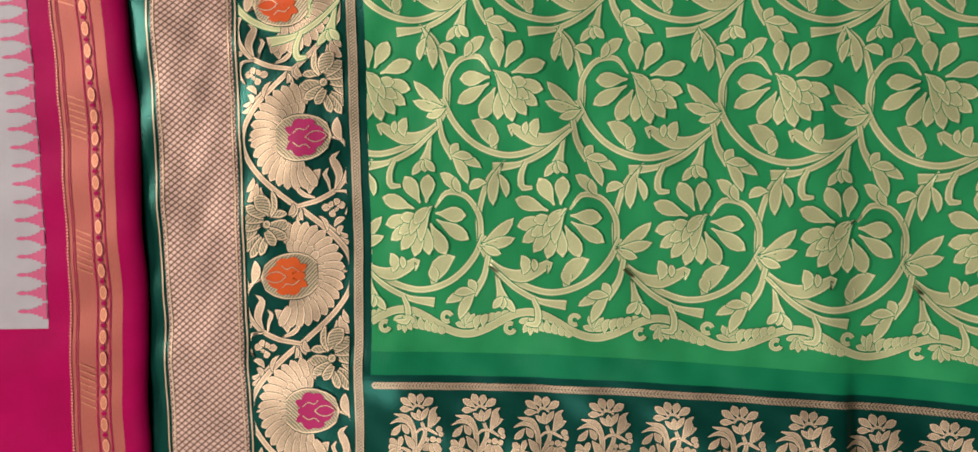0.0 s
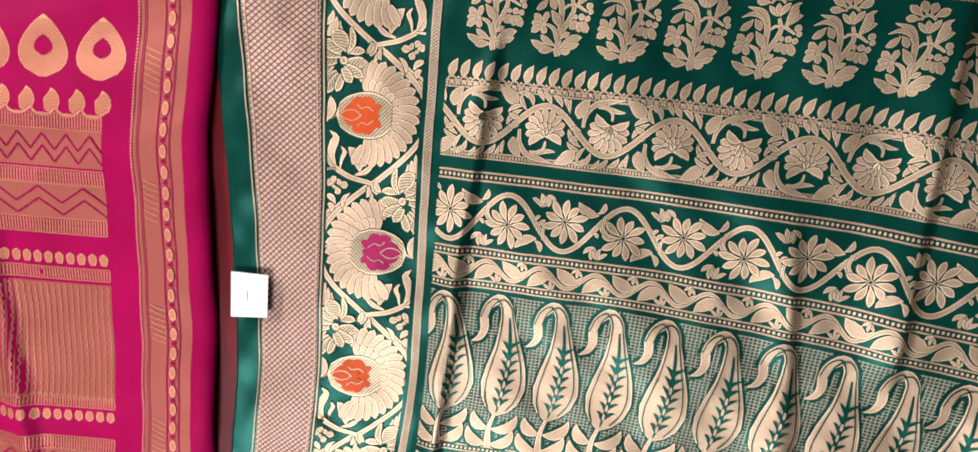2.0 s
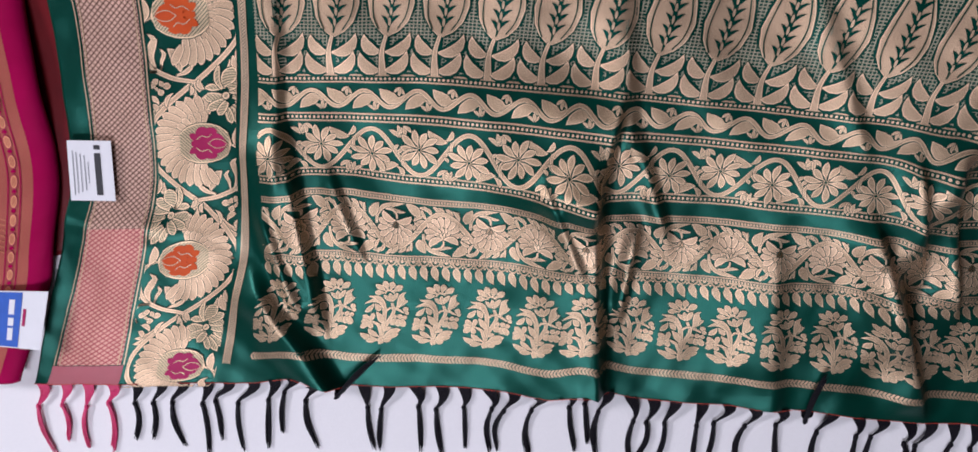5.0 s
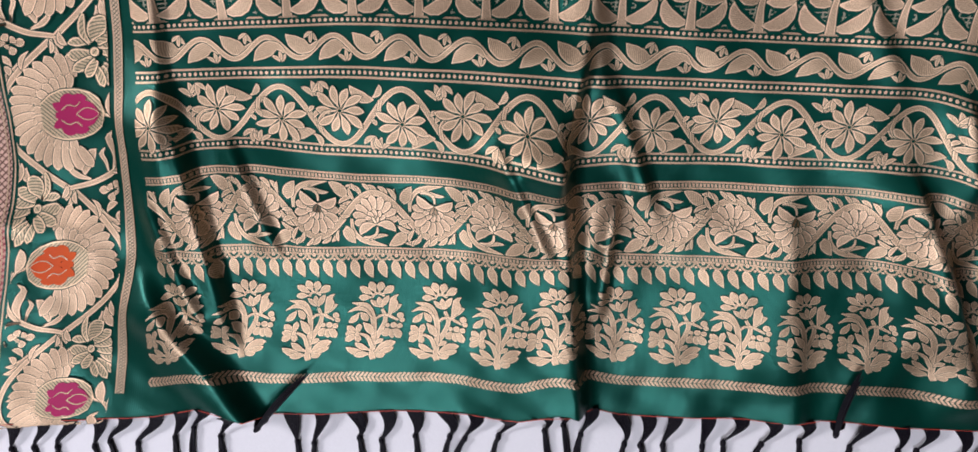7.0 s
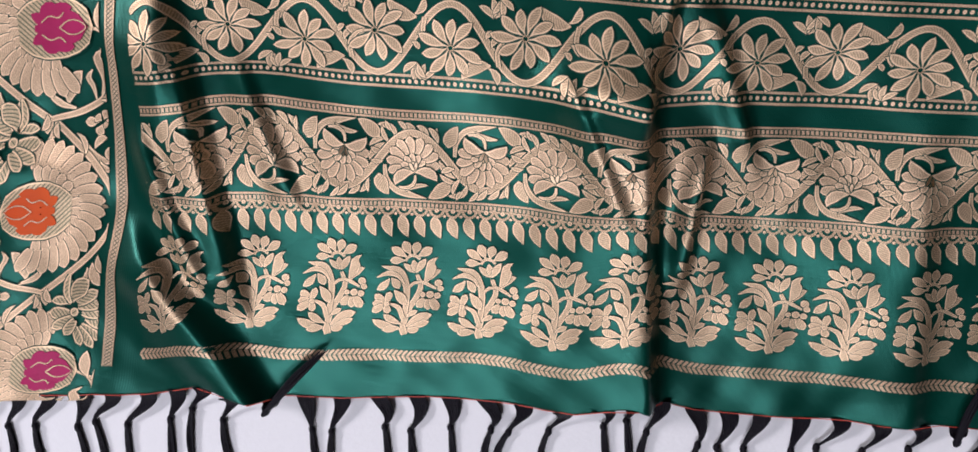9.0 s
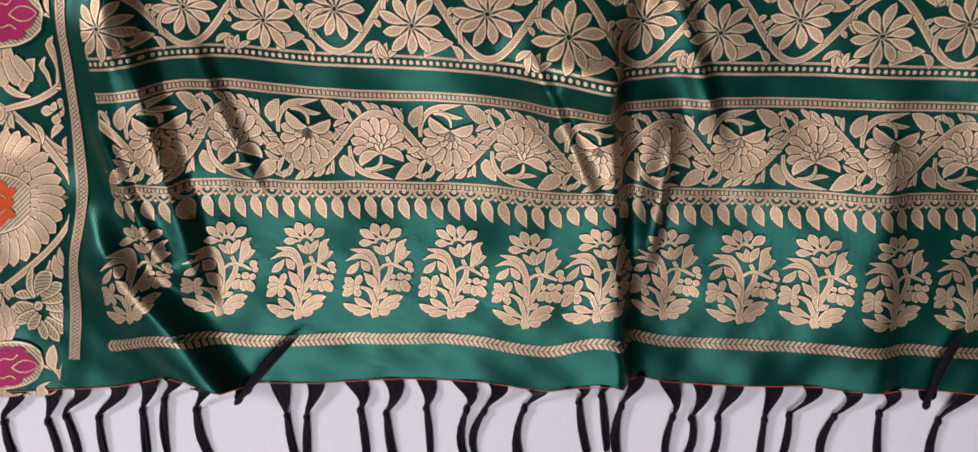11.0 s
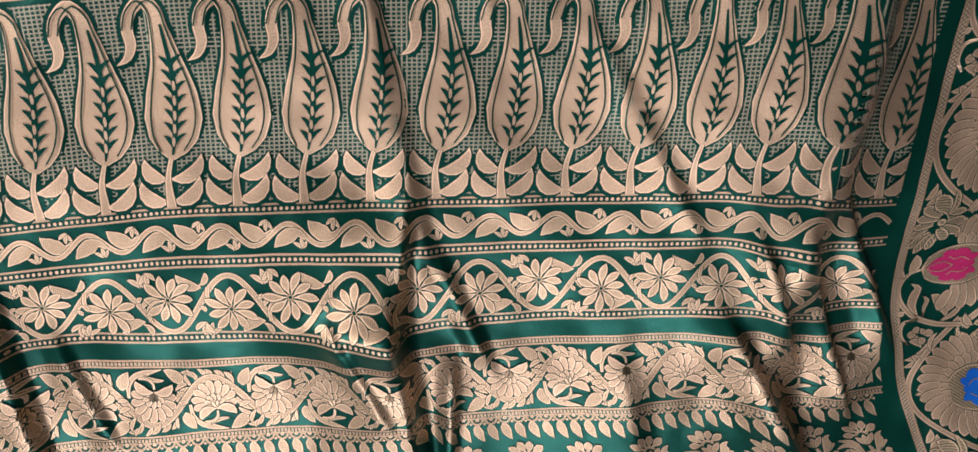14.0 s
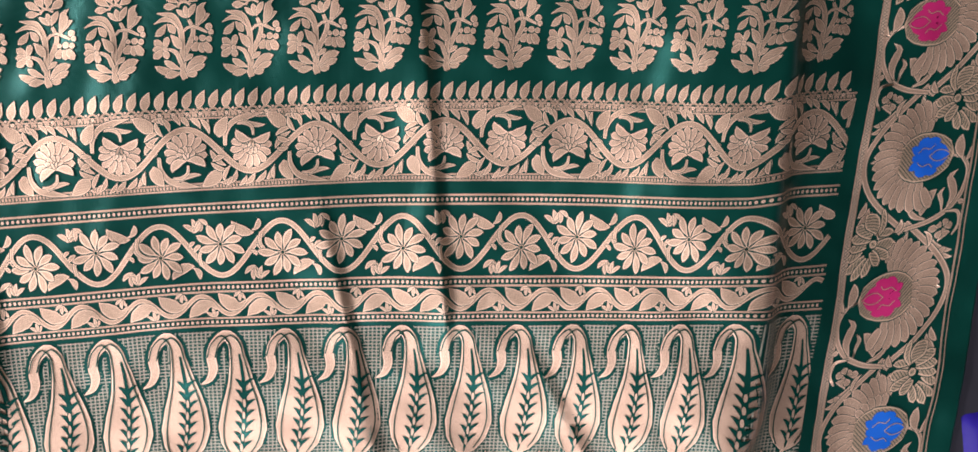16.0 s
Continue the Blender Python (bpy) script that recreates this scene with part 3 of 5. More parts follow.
# -- motifs --
def tree_motif():
    """A flowering bush in an oval outline."""
    d = Draw(0.0005)
    k = 0.079 / 475

    def q(x, y):
        return ((x - 187) * k, (288 - y) * k)

    def leaf(a, b, w, bend=0.0, peak=0.55):
        d.leaf(q(*a), q(*b), w * k * 1.04, bend, peak)

    def stroke(pts, w):
        d.stroke([q(*p) for p in pts], [x * k * 1.04 for x in w], 0.003)

    # foot: two fans of lobed leaves
    leaf((182, 488), (34, 446), 42, 0.10, 0.6)
    leaf((178, 472), (84, 418), 36, 0.06, 0.6)
    leaf((176, 492), (84, 506), 40, -0.05, 0.6)
    leaf((188, 490), (312, 412), 50, 0.10, 0.62)
    leaf((190, 492), (300, 446), 36, 0.0, 0.66)
    leaf((188, 496), (256, 488), 34, -0.08, 0.6)
    leaf((182, 440), (242, 394), 28, 0.05, 0.65)
    stroke([(178, 470), (182, 500), (190, 522)], (20, 38, 30))
    # right-hand blossom and berries
    for tip, w in (((236, 376), 42), ((286, 388), 40), ((330, 388), 44)):
        d.lobe(q(284 + (tip[0] - 284) * 0.3, 334), q(*tip), w * k * 1.02)
    for c, r in (((326, 252), 21), ((336, 280), 17), ((324, 316), 18), ((291, 311), 20), ((258, 312), 15)):
        d.disc(q(*c), r * k, 10)
    # left-hand blossom
    stroke([(112, 362), (150, 380), (176, 440)], (14, 24, 24))
    for tip, w in (((42, 314), 40), ((32, 362), 38), ((34, 408), 40), ((106, 414), 36), ((112, 298), 34)):
        d.lobe(q(94 + (tip[0] - 94) * 0.15, 362 + (tip[1] - 362) * 0.15), q(*tip), w * k * 1.02)
    d.disc(q(98, 364), 16 * k, 8)
    leaf((128, 290), (184, 372), 46, 0.05)
    # stems
    stroke([(180, 480), (194, 400), (228, 330), (246, 268), (226, 214)], (30, 30, 28, 24, 18))
    stroke([(180, 440), (186, 350), (178, 260), (142, 196), (64, 174)], (26, 28, 32, 40, 6))
    stroke([(172, 262), (140, 218), (100, 206), (44, 230)], (10, 20, 26, 6))
    leaf((104, 232), (46, 294), 38, 0.08)
    leaf((112, 230), (150, 286), 40, 0.05)
    stroke([(242, 250), (214, 256), (196, 274)], (14, 16, 14))
    stroke([(240, 246), (280, 262), (316, 282)], (14, 18, 12))
    # flame-shaped bud
    leaf((270, 250), (338, 186), 38, 0.14, 0.5)
    stroke([(262, 244), (282, 206), (290, 172), (288, 150), (318, 124)], (8, 44, 48, 34, 3))
    # crown bud and the flower on top
    for tip, w in (((162, 156), 30), ((208, 138), 34), ((266, 130), 34)):
        leaf((224, 204), tip, w, 0.03, 0.5)
    stroke([(172, 146), (186, 122), (210, 118), (238, 136)], (14, 16, 16, 14))
    for a, tip, w in (((172, 142), (98, 144), 38), ((180, 128), (102, 80), 40), ((192, 116), (158, 50), 44), ((210, 116), (224, 52), 44), ((226, 124), (292, 78), 44)):
        leaf(a, tip, w, 0, 0.6)
    return d


PK = 0.150 / 650
PBODY = [(455, 612, 14), (452, 585, 92), (447, 545, 148), (437, 480, 176), (420, 400, 150), (392, 300, 92), (358, 205, 56), (332, 148, 46), (300, 122, 40), (270, 146, 36), (264, 205, 36), (280, 252, 34), (272, 290, 24), (246, 308, 4)]
PLEAF = [((446, 672), (362, 598), 46, 0.26), ((460, 672), (544, 592), 46, -0.26), ((448, 744), (360, 668), 48, 0.26), ((462, 744), (550, 662), 48, -0.26)]


def pq(x, y):
    return ((x + max(0.0, 650 - y) * 0.25 - 440) * PK, (425 - y) * PK)


def paisley_ground(grow=25):
    d = Draw()
    d.stroke([pq(x, y) for x, y, w in PBODY], [(w + grow) * PK for x, y, w in PBODY], 0.004)
    for a, b, w, bd in PLEAF:
        d.leaf(pq(*a), pq(*b), (w + 26) * PK, bd, 0.45)
    d.stroke([pq(450, 600), pq(455, 750)], [30 * PK, 44 * PK])
    return d


def paisley_motif():
    d = Draw()
    d.stroke([pq(x, y) for x, y, w in PBODY], [w * PK * 1.06 for x, y, w in PBODY], 0.003)
    for a, b, w, bd in PLEAF:
        d.leaf(pq(*a), pq(*b), w * PK * 1.05, bd, 0.45)
    d.stroke([pq(452, 606), pq(450, 660), pq(456, 762)], [16 * PK, 20 * PK, 34 * PK])
    return d


def paisley_veins():
    d = Draw()
    spine = [(362, 195), (384, 250), (408, 320), (428, 400), (442, 480), (452, 560), (455, 596)]
    d.stroke([pq(*p) for p in spine], [4 * PK, 9 * PK, 12 * PK, 15 * PK, 15 * PK, 11 * PK, 3 * PK], 0.004)
    for k in range(7):
        t = 0.32 + 0.085 * k
        x = np.interp(t, np.linspace(0, 1, 7), [p[0] for p in spine])
        y = np.interp(t, np.linspace(0, 1, 7), [p[1] for p in spine])
        d.leaf(pq(x, y + 14), pq(x - 40, y - 26), 12 * PK, -0.12, 0.35, 5)
        d.leaf(pq(x, y + 14), pq(x + 36, y - 28), 12 * PK, 0.12, 0.35, 5)
    for m in (-1, 1):
        edge = [(x + m * w * 0.40, y) for x, y, w in PBODY[1:11]]
        d.stroke([pq(*p) for p in edge], [5 * PK] * len(edge), 0.004)
    return d


def paisley_seeds():
    d = Draw()
    for x, y in ((424, 382), (432, 428), (440, 474), (446, 516), (451, 556)):
        d.disc(pq(x, y), 5.5 * PK, 8, 16 * PK)
    return d


def lotus_motif(r=0.0214, petals=10):
    d = Draw(0.0008)
    for k in range(petals):
        t = 2 * math.pi * (k + 0.3) / petals
        rr = r * (0.86 + 0.2 * ((k * 7) % 5) / 4)
        d.leaf((0.0024 * math.cos(t), 0.0024 * math.sin(t)), (rr * math.cos(t + 0.10), rr * math.sin(t + 0.10)), r * 0.345, 0.07, 0.6, 8)
    d.stroke([(0.0019 * math.cos(t), 0.0019 * math.sin(t)) for t in np.linspace(0, 6.283, 9)], 0.0009, 0.001)
    return d


def rosette_motif(r=0.0176):
    """A round marigold: scalloped petals, small inner ones and two sepals at its foot."""
    d = Draw(0.0008)
    for k in range(11):
        t = math.pi * (-0.22 + 1.44 * k / 10)
        d.lobe((r * 0.42 * math.cos(t), -r * 0.08 + r * 0.42 * math.sin(t)), (r * 1.02 * math.cos(t), r * 1.02 * math.sin(t)), r * 0.40, 8)
    for k in range(7):
        t = math.pi * (-0.08 + 1.16 * k / 6)
        d.lobe((r * 0.14 * math.cos(t), -r * 0.22 + r * 0.14 * math.sin(t)), (r * 0.50 * math.cos(t), -r * 0.18 + r * 0.54 * math.sin(t)), r * 0.27)
    for t in (0.5, 0.32, 0.68):
        d.lobe((0, -r * 0.40), (r * 0.27 * math.cos(math.pi * t), -r * 0.22 + r * 0.27 * math.sin(math.pi * t)), r * 0.16)
    for m in (-1, 1):
        d.leaf((m * r * 0.02, -r * 0.40), (m * r * 0.82, -r * 0.86), r * 0.46, 0.22 * m, 0.5)
    return d


def curl(d, x, y, s, m=1, f=1):
    """A winged leaf with hooked tips that fills a corner beside the stem."""
    d.leaf((x + m * s * 0.30, y + f * s * 0.75), (x + m * s * 0.70, y + f * s * 0.02), s * 0.36, 0.22 * m * f)
    d.leaf((x + m * s * 0.42, y + f * s * 0.85), (x - m * s * 0.85, y + f * s * 0.10), s * 0.62, -0.16 * m * f, 0.45)


def sprig(d, x, y, s, m=1, f=1):
    """Three short pointed leaves on one foot."""
    for tx, ty, w in ((-0.42, 0.75, 0.32), (0.12, 0.95, 0.36), (0.72, 0.55, 0.34)):
        d.leaf((x, y), (x + m * s * tx, y + f * s * ty), s * w, 0.12 * m, 0.5)


# -- rows across the end panel --
TREES_TOP = [-0.089 + 0.0566 * k for k in range(14)]
TREES_LOW = [-0.167, -0.114, -0.058, -0.004, 0.049, 0.100, 0.147, 0.195, 0.2465, 0.295, 0.347, 0.398, 0.448, 0.487, 0.532]
for places, v0, size in ((TREES_TOP, -0.3482, 0.97), (TREES_LOW, -1.0040, 0.93)):
    for x in places:
        woven("tree_motif", tree_motif(), x, v0, GOLD, saree, LIFT * 1.5, size=size, piece="leaf")
herringbone(-0.3035, 0.0068, 0.0030)
herringbone(-1.0575, 0.0095, 0.0036)


def trim_drops(d, length, pitch=0.0112):
    for k in range(int(length / pitch)):
        x = (k + 0.5) * pitch
        d.stroke([(x - 0.0010, -0.0046), (x - 0.0008, -0.0020), (x + 0.0002, 0.0022), (x + 0.0018, 0.0064), (x + 0.0042, 0.0106)], [0.0030, 0.0072, 0.0086, 0.0056, 0.0006], 0.0018)
        d.stroke([(x - pitch / 2, -0.0115), (x - pitch * 0.25, -0.0062), (x, -0.0050), (x + pitch * 0.25, -0.0062), (x + pitch / 2, -0.0115)], 0.0018, 0.0025)
        d.disc((x, -0.0095), 0.0022, 6)
        d.disc((x + pitch / 2, -0.0058), 0.0016, 6)


def vine_row(d, length, pitch):
    """A waving vine that rings each marigold, with heart-shaped and feathered leaves between."""
    k = pitch / 345.0
    n = int(length / pitch) + 1
    xs = np.arange(0, length, 0.003)
    for c in range(n + 1):
        f = 1 if c % 2 else -1
        x0 = c * pitch

        def q(x, y):
            return (x0 + (x - 480) * k, f * (212 - y) * k)

        def leaf(a, b, w, bend=0.0, peak=0.5):
            d.leaf(q(*a), q(*b), w * k * 0.82, bend * f, peak)

        # feathered leaves along the rising and falling vine
        leaf((690, 296), (606, 200), 42, 0.12)
        leaf((700, 318), (606, 270), 36, 0.14)
        leaf((742, 350), (648, 382), 38, 0.16)
        leaf((728, 356), (694, 408), 34, -0.1)
        leaf((800, 352), (752, 408), 34, 0.12)
        leaf((606, 122), (556, 40), 40, -0.12)
        leaf((560, 92), (498, 34), 40, -0.14)
        leaf((500, 84), (440, 24), 40, -0.12)
        leaf((604, 118), (604, 40), 30, 0.1)
        leaf((400, 104), (352, 28), 38, -0.15)
        leaf((370, 130), (330, 40), 34, 0.12)
        leaf((340, 176), (270, 150), 40, 0.12)
        leaf((334, 216), (268, 214), 34, 0.12)
        # heart leaves with a small eye
        leaf((660, 322), (552, 404), 92, 0.05, 0.36)
        leaf((654, 142), (706, 30), 88, 0.08, 0.36)
        # ring stem, its outer leafy arm and the foot of the flower
        d.stroke([q(340, 236), q(346, 300), q(392, 366), q(450, 384), q(548, 404)], [20 * k, 26 * k, 34 * k, 40 * k, 6 * k], 0.003)
        leaf((440, 372), (562, 340), 34, 0.12)
        d.stroke([q(408, 350), q(450, 352), q(486, 326), q(490, 286)], [14 * k, 22 * k, 20 * k, 14 * k], 0.003)
    d.stroke(np.stack([xs, -0.0188 * np.cos(np.pi * xs / pitch)], 1), 0.0056, 0.003)


for v0, flip, xs, pitch in ((-0.4478, 1, -0.098, 0.0553), (-0.9108, -1, -0.1310, 0.0466)):
    length = span(v0)[1] - span(v0)[0]
    phase = xs - span(v0)[0]

    def shifted(d, total, pitch=pitch, phase=phase):
        vine_row(d, total + 2 * pitch, pitch)
        for i, p in enumerate(d.p):
            d.p[i] = p + np.array([phase - pitch * 2, 0])

    lay_row("vine_scroll", shifted, v0, GOLD)
    k = 0
    while xs + k * pitch < span(v0)[1] - 0.01:
        s = 1 if k % 2 else -1
        woven("marigold_motif", rosette_motif(), xs + k * pitch, v0 - 0.001 * s, GOLDFINE, saree, LIFT * 1.9, flip=s, turn=0.12, piece="petal")
        k += 1
    fine_ladder(v0 + 0.0305, 0.0062)
    fine_ladder(v0 - 0.0305, 0.0062)
lay_row("drop_trim", trim_drops, -0.4062, GOLD)
lay_row("drop_trim", trim_drops, -0.9541, GOLD, flip=-1)

for v0, flip, xs, pitch in ((-0.5329, 1, -0.125, 0.0522), (-0.8307, 1, -0.1485, 0.0472)):
    phase = xs - span(v0)[0]

    def lotus_wave(d, length, pitch=pitch, phase=phase, v0=v0):
        x = np.arange(0, length, 0.004)
        s0 = -1 if v0 > -0.7 else 1
        d.stroke(np.stack([x, s0 * 0.0225 * np.cos(np.pi * (x - phase) / pitch)], 1), 0.0050, 0.004)
        k = 0
        while phase + k * pitch < length:
            s = s0 * (1 if k % 2 == 0 else -1)
            c = phase + k * pitch
            curl(d, c + 0.42 * pitch, -s * 0.0262, 0.0150, 1, s)
            sprig(d, c - 0.44 * pitch, -s * 0.0150, 0.0135, -1, -s)
            sprig(d, c - 0.36 * pitch, -s * 0.0265, 0.0120, 1, s)
            d.leaf((c + pitch * 0.56, -0.003 * s), (c + pitch * 0.68, 0.004 * s), 0.0044, 0.2)
            d.leaf((c - pitch * 0.52, -0.002 * s), (c - pitch * 0.42, -0.007 * s), 0.0040, 0.2)
            d.stroke([(c - 0.34 * pitch, s * 0.0135), (c - 0.36 * pitch, s * 0.004), (c - 0.24 * pitch, -s * 0.003), (c - 0.06 * pitch, -s * 0.0045)], [0.0036, 0.0034, 0.0028, 0.0016], 0.003)
            k += 1

    lay_row("wavy_stem", lotus_wave, v0, GOLD)
    k = 0
    while xs + k * pitch < span(v0)[1] - 0.008:
        s = (-1 if v0 > -0.7 else 1) * (1 if k % 2 == 0 else -1)
        woven("lotus_motif", lotus_motif(), xs + k * pitch, v0 - 0.0045 * s, GOLD, saree, LIFT * 1.8, turn=0.3 * k, piece="petal")
        k += 1
for v0 in (-0.4971, -0.5657, -0.7970, -0.8582):
    beads(v0)
for v0 in (-0.5955, -0.7586):
    beads(v0, 0.0075)


def leaf_wave(d, length, period=0.0500):
    """A wavy stem with a plump hatched leaf curling into each bend."""
    x = np.arange(0, length, 0.003)
    for k in range(int(length / period * 2)):
        s = 1 if k % 2 == 0 else -1
        c = k * period / 2
        sprig(d, c + period * 0.20, -s * 0.0112, 0.0095, -1, s)
        d.stroke([(c + 0.0135, -s * 0.0035), (c + 0.0080, s * 0.0010), (c + 0.0015, -s * 0.0005), (c - 0.0055, -s * 0.0050), (c - 0.0105, -s * 0.0100)], [0.0030, 0.0060, 0.0126, 0.0100, 0.0008], 0.002)
    d.stroke(np.stack([x, 0.0080 * np.cos(2 * np.pi * x / period)], 1), 0.0044, 0.003)


lay_row("leaf_wave", leaf_wave, -0.5809, GOLD)
lay_row("leaf_wave", leaf_wave, -0.7778, GOLD)


def small_check(d, length):
    """The fine open check behind the paisleys."""
    pitch = 0.0036
    y = np.linspace(0.0735, -0.0755, 26)
    for k in range(int(length / pitch)):
        x = (k + 0.5) * pitch
        d.strip(np.stack([np.full(26, x - 0.00055), y], 1), np.stack([np.full(26, x + 0.00055), y], 1), mid=False)
    for yy in np.arange(0.0725, -0.075, -0.0030):
        x = np.linspace(0, length, int(length / 0.007))
        d.strip(np.stack([x, np.full(len(x), yy - 0.0005)], 1), np.stack([x, np.full(len(x), yy + 0.0005)], 1), mid=False)


CHECKGOLD = zari("check_zari", (0.50, 0.46, 0.33), (0.05, 0.12, 0.07), hatch=0.1, metal=0.3)
lay_row("open_check", small_check, -0.6770, CHECKGOLD)["kind"] = "stuff"
for k in range(15):
    x = -0.1285 + 0.0497 * k
    woven("paisley_ground", paisley_ground(), x, -0.6770, GREEN, saree, LIFT * 2.0)
    leafy = woven("paisley_motif", paisley_motif(), x, -0.6770, GOLDFINE, saree, LIFT * 3.4, piece="leaf")
    woven("vein_work", paisley_veins(), x, -0.6770, GREEN, leafy, LIFT * 4.8)
    woven("seed_row", paisley_seeds(), x, -0.6770, GOLDFINE, leafy, LIFT * 5.6)["kind"] = "stuff"


# -- the leaf green body: trailing lotuses --
JK = 0.000322


def jq(x, y):
    return ((x - 372) * JK, (168 - y) * JK)


def jaal_flower():
    """A tilted lotus: long outer petals, a smaller ring and a nested cup."""
    d = Draw(0.0009)
    for (x, y), w in (((430, 58), 46), ((362, 52), 44), ((498, 118), 44), ((254, 166), 46), ((246, 234), 42), ((312, 278), 44), ((492, 196), 42), ((476, 240), 38)):
        d.leaf(jq(372 + (x - 372) * 0.25, 160 + (y - 160) * 0.25), jq(x, y), w * JK, 0, 0.62)
    for (x, y), w in (((360, 280), 38), ((404, 286), 38), ((444, 268), 38), ((452, 222), 34), ((446, 176), 34)):
        d.leaf(jq(378, 170), jq(x, y), w * JK, 0, 0.66)
    for (x, y), w in (((384, 246), 30), ((416, 226), 30), ((402, 196), 34)):
        d.leaf(jq(352, 142), jq(x, y), w * JK, 0.1, 0.6)
    return d


def jaal_stem():
    """The ring of stem round a lotus with its leaves, bell flowers and side shoots."""
    d = Draw(0.001)

    def leaf(a, b, w, bend=0.0, peak=0.5):
        d.leaf(jq(*a), jq(*b), w * JK, bend, peak)

    def stroke(pts, w):
        d.stroke([jq(*p) for p in pts], [x * JK for x in w], 0.004)

    leaf((352, 362), (284, 278), 52, -0.16)
    leaf((340, 352), (348, 304), 34, -0.1)
    leaf((290, 100), (332, 50), 36, 0.15)
    leaf((270, 104), (286, 58), 26, -0.1)
    for tip, w in (((498, 168), 36), ((492, 224), 34), ((530, 270), 28)):
        leaf((592, 246), tip, w, 0.06, 0.55)
    stroke([(566, 286), (528, 318), (470, 330), (424, 310), (396, 294), (402, 322)], (10, 26, 40, 34, 20, 6))
    leaf((470, 326), (478, 272), 34, 0.2)
    leaf((440, 318), (444, 280), 22, 0.1)
    stroke([(570, 276), (582, 336), (612, 384)], (16, 20, 26))
    for tip, w in (((692, 412), 32), ((650, 458), 34), ((626, 342), 30), ((668, 384), 28)):
        leaf((606, 378), tip, w, 0.08)
    stroke([(548, 314), (536, 366), (524, 408)], (8, 20, 44))
    for tip in ((488, 434), (526, 426), (556, 424)):
        leaf((526, 388), tip, 26)
    stroke([(566, 300), (488, 366), (420, 398), (346, 408)], (12, 18, 18, 30))
    stroke([(440, 392), (424, 430), (428, 462), (456, 462)], (14, 20, 22, 12))
    leaf((528, 20), (556, 142), 34, 0.1, 0.6)
    leaf((540, 50), (520, 118), 26, -0.1)
    leaf((574, 76), (622, 98), 30, 0.2)
    stroke([(592, 246), (598, 180), (588, 120), (562, 56), (520, 14)], (22, 18, 18, 18, 12))
    stroke([(214, 240), (222, 160), (262, 110), (310, 104), (344, 146)], (18, 18, 18, 18, 8))
    stroke([(206, 220), (236, 284), (298, 346), (392, 374), (472, 354), (556, 302), (592, 246)], (18, 20, 20, 20, 20, 20, 24))
    return d


for x0, v0, m in ((-0.1920, 0.090, 1), (-0.1105, -0.0300, 1), (-0.066, -0.1510, -1)):
    for k in range(8):
        x = x0 + 0.1212 * k
        if x < span(v0)[1] + 0.02:
            woven("trailing_stem", jaal_stem(), x, v0, PALEGOLD, saree, LIFT * 2.0, mirror=m, piece="sprig")
            woven("lotus_spray", jaal_flower(), x, v0, PALEGOLD, saree, LIFT * 3.2, mirror=m, piece="petal")


def scroll_row(d, length, period=0.1150):
    """A thick waving stem with combed leaves, curls and small florets in its bends."""
    first = 0.030
    x = np.arange(0, length, 0.004)
    for k in range(-1, int(length / period * 2) + 1):
        s = 1 if k % 2 == 0 else -1
        c = first + k * period / 2

        def leaf(a, b, w, bend=0.0):
            d.leaf((c + a[0], s * a[1]), (c + b[0], s * b[1]), w, bend * s)

        for j in range(5):
            leaf((0.010 + 0.006 * j, 0.0070 - 0.0026 * j), (0.0140 + 0.0062 * j, -0.0072 - 0.0008 * j), 0.0074, -0.15)
        for tx, ty in ((-0.0095, 0.001), (-0.0050, -0.0085), (0.0015, -0.0105), (0.0080, -0.0080), (0.0115, 0.000)):
            d.lobe((c + 0.001, s * 0.004), (c + tx, s * ty), 0.0058)
        tt = np.linspace(0, 5.0, 9)
        d.stroke(np.stack([c - 0.0170 + 0.0042 * np.cos(tt + 1.0), s * (-0.0045 + 0.0042 * np.sin(tt + 1.0))], 1), 0.0044, 0.002)
    d.stroke(np.stack([x, 0.0105 * np.cos(2 * np.pi * (x - first) / period)], 1), 0.0074, 0.004)


lay_row("leafy_scroll", scroll_row, -0.2455, PALEGOLD, LIFT * 2.0)


# -- the two woven borders --
BK = 0.000186


def bq(x, y):
    """Border drawing units: the bud's heart at (365, 395), the border's middle at 306."""
    return ((x - 306) * BK, (395 - y) * BK)


def border_fan():
    """A peacock-tail fan round a bud, opening towards minus x."""
    d = Draw(0.0007)
    for k in range(19):
        t = math.pi * (0.42 + 1.14 * k / 18)
        c, s2 = math.cos(t), math.sin(t)
        c2, s3 = math.cos(t + 0.14), math.sin(t + 0.14)
        d.lobe(bq(330 + 150 * c, 388 - 158 * s2), bq(330 + 258 * c2, 388 - 262 * s3), 52 * BK, 8)
    for k in range(14):
        t = math.pi * (0.47 + 1.04 * k / 13)
        c, s2 = math.cos(t), math.sin(t)
        d.lobe(bq(336 + 108 * c, 390 - 112 * s2), bq(336 + 166 * c, 390 - 172 * s2), 42 * BK, 7)
    t = np.linspace(0.42, 1.58, 16) * math.pi
    d.stroke([bq(330 + 168 * math.cos(a), 388 - 174 * math.sin(a)) for a in t], 7 * BK, 0.003)
    return d


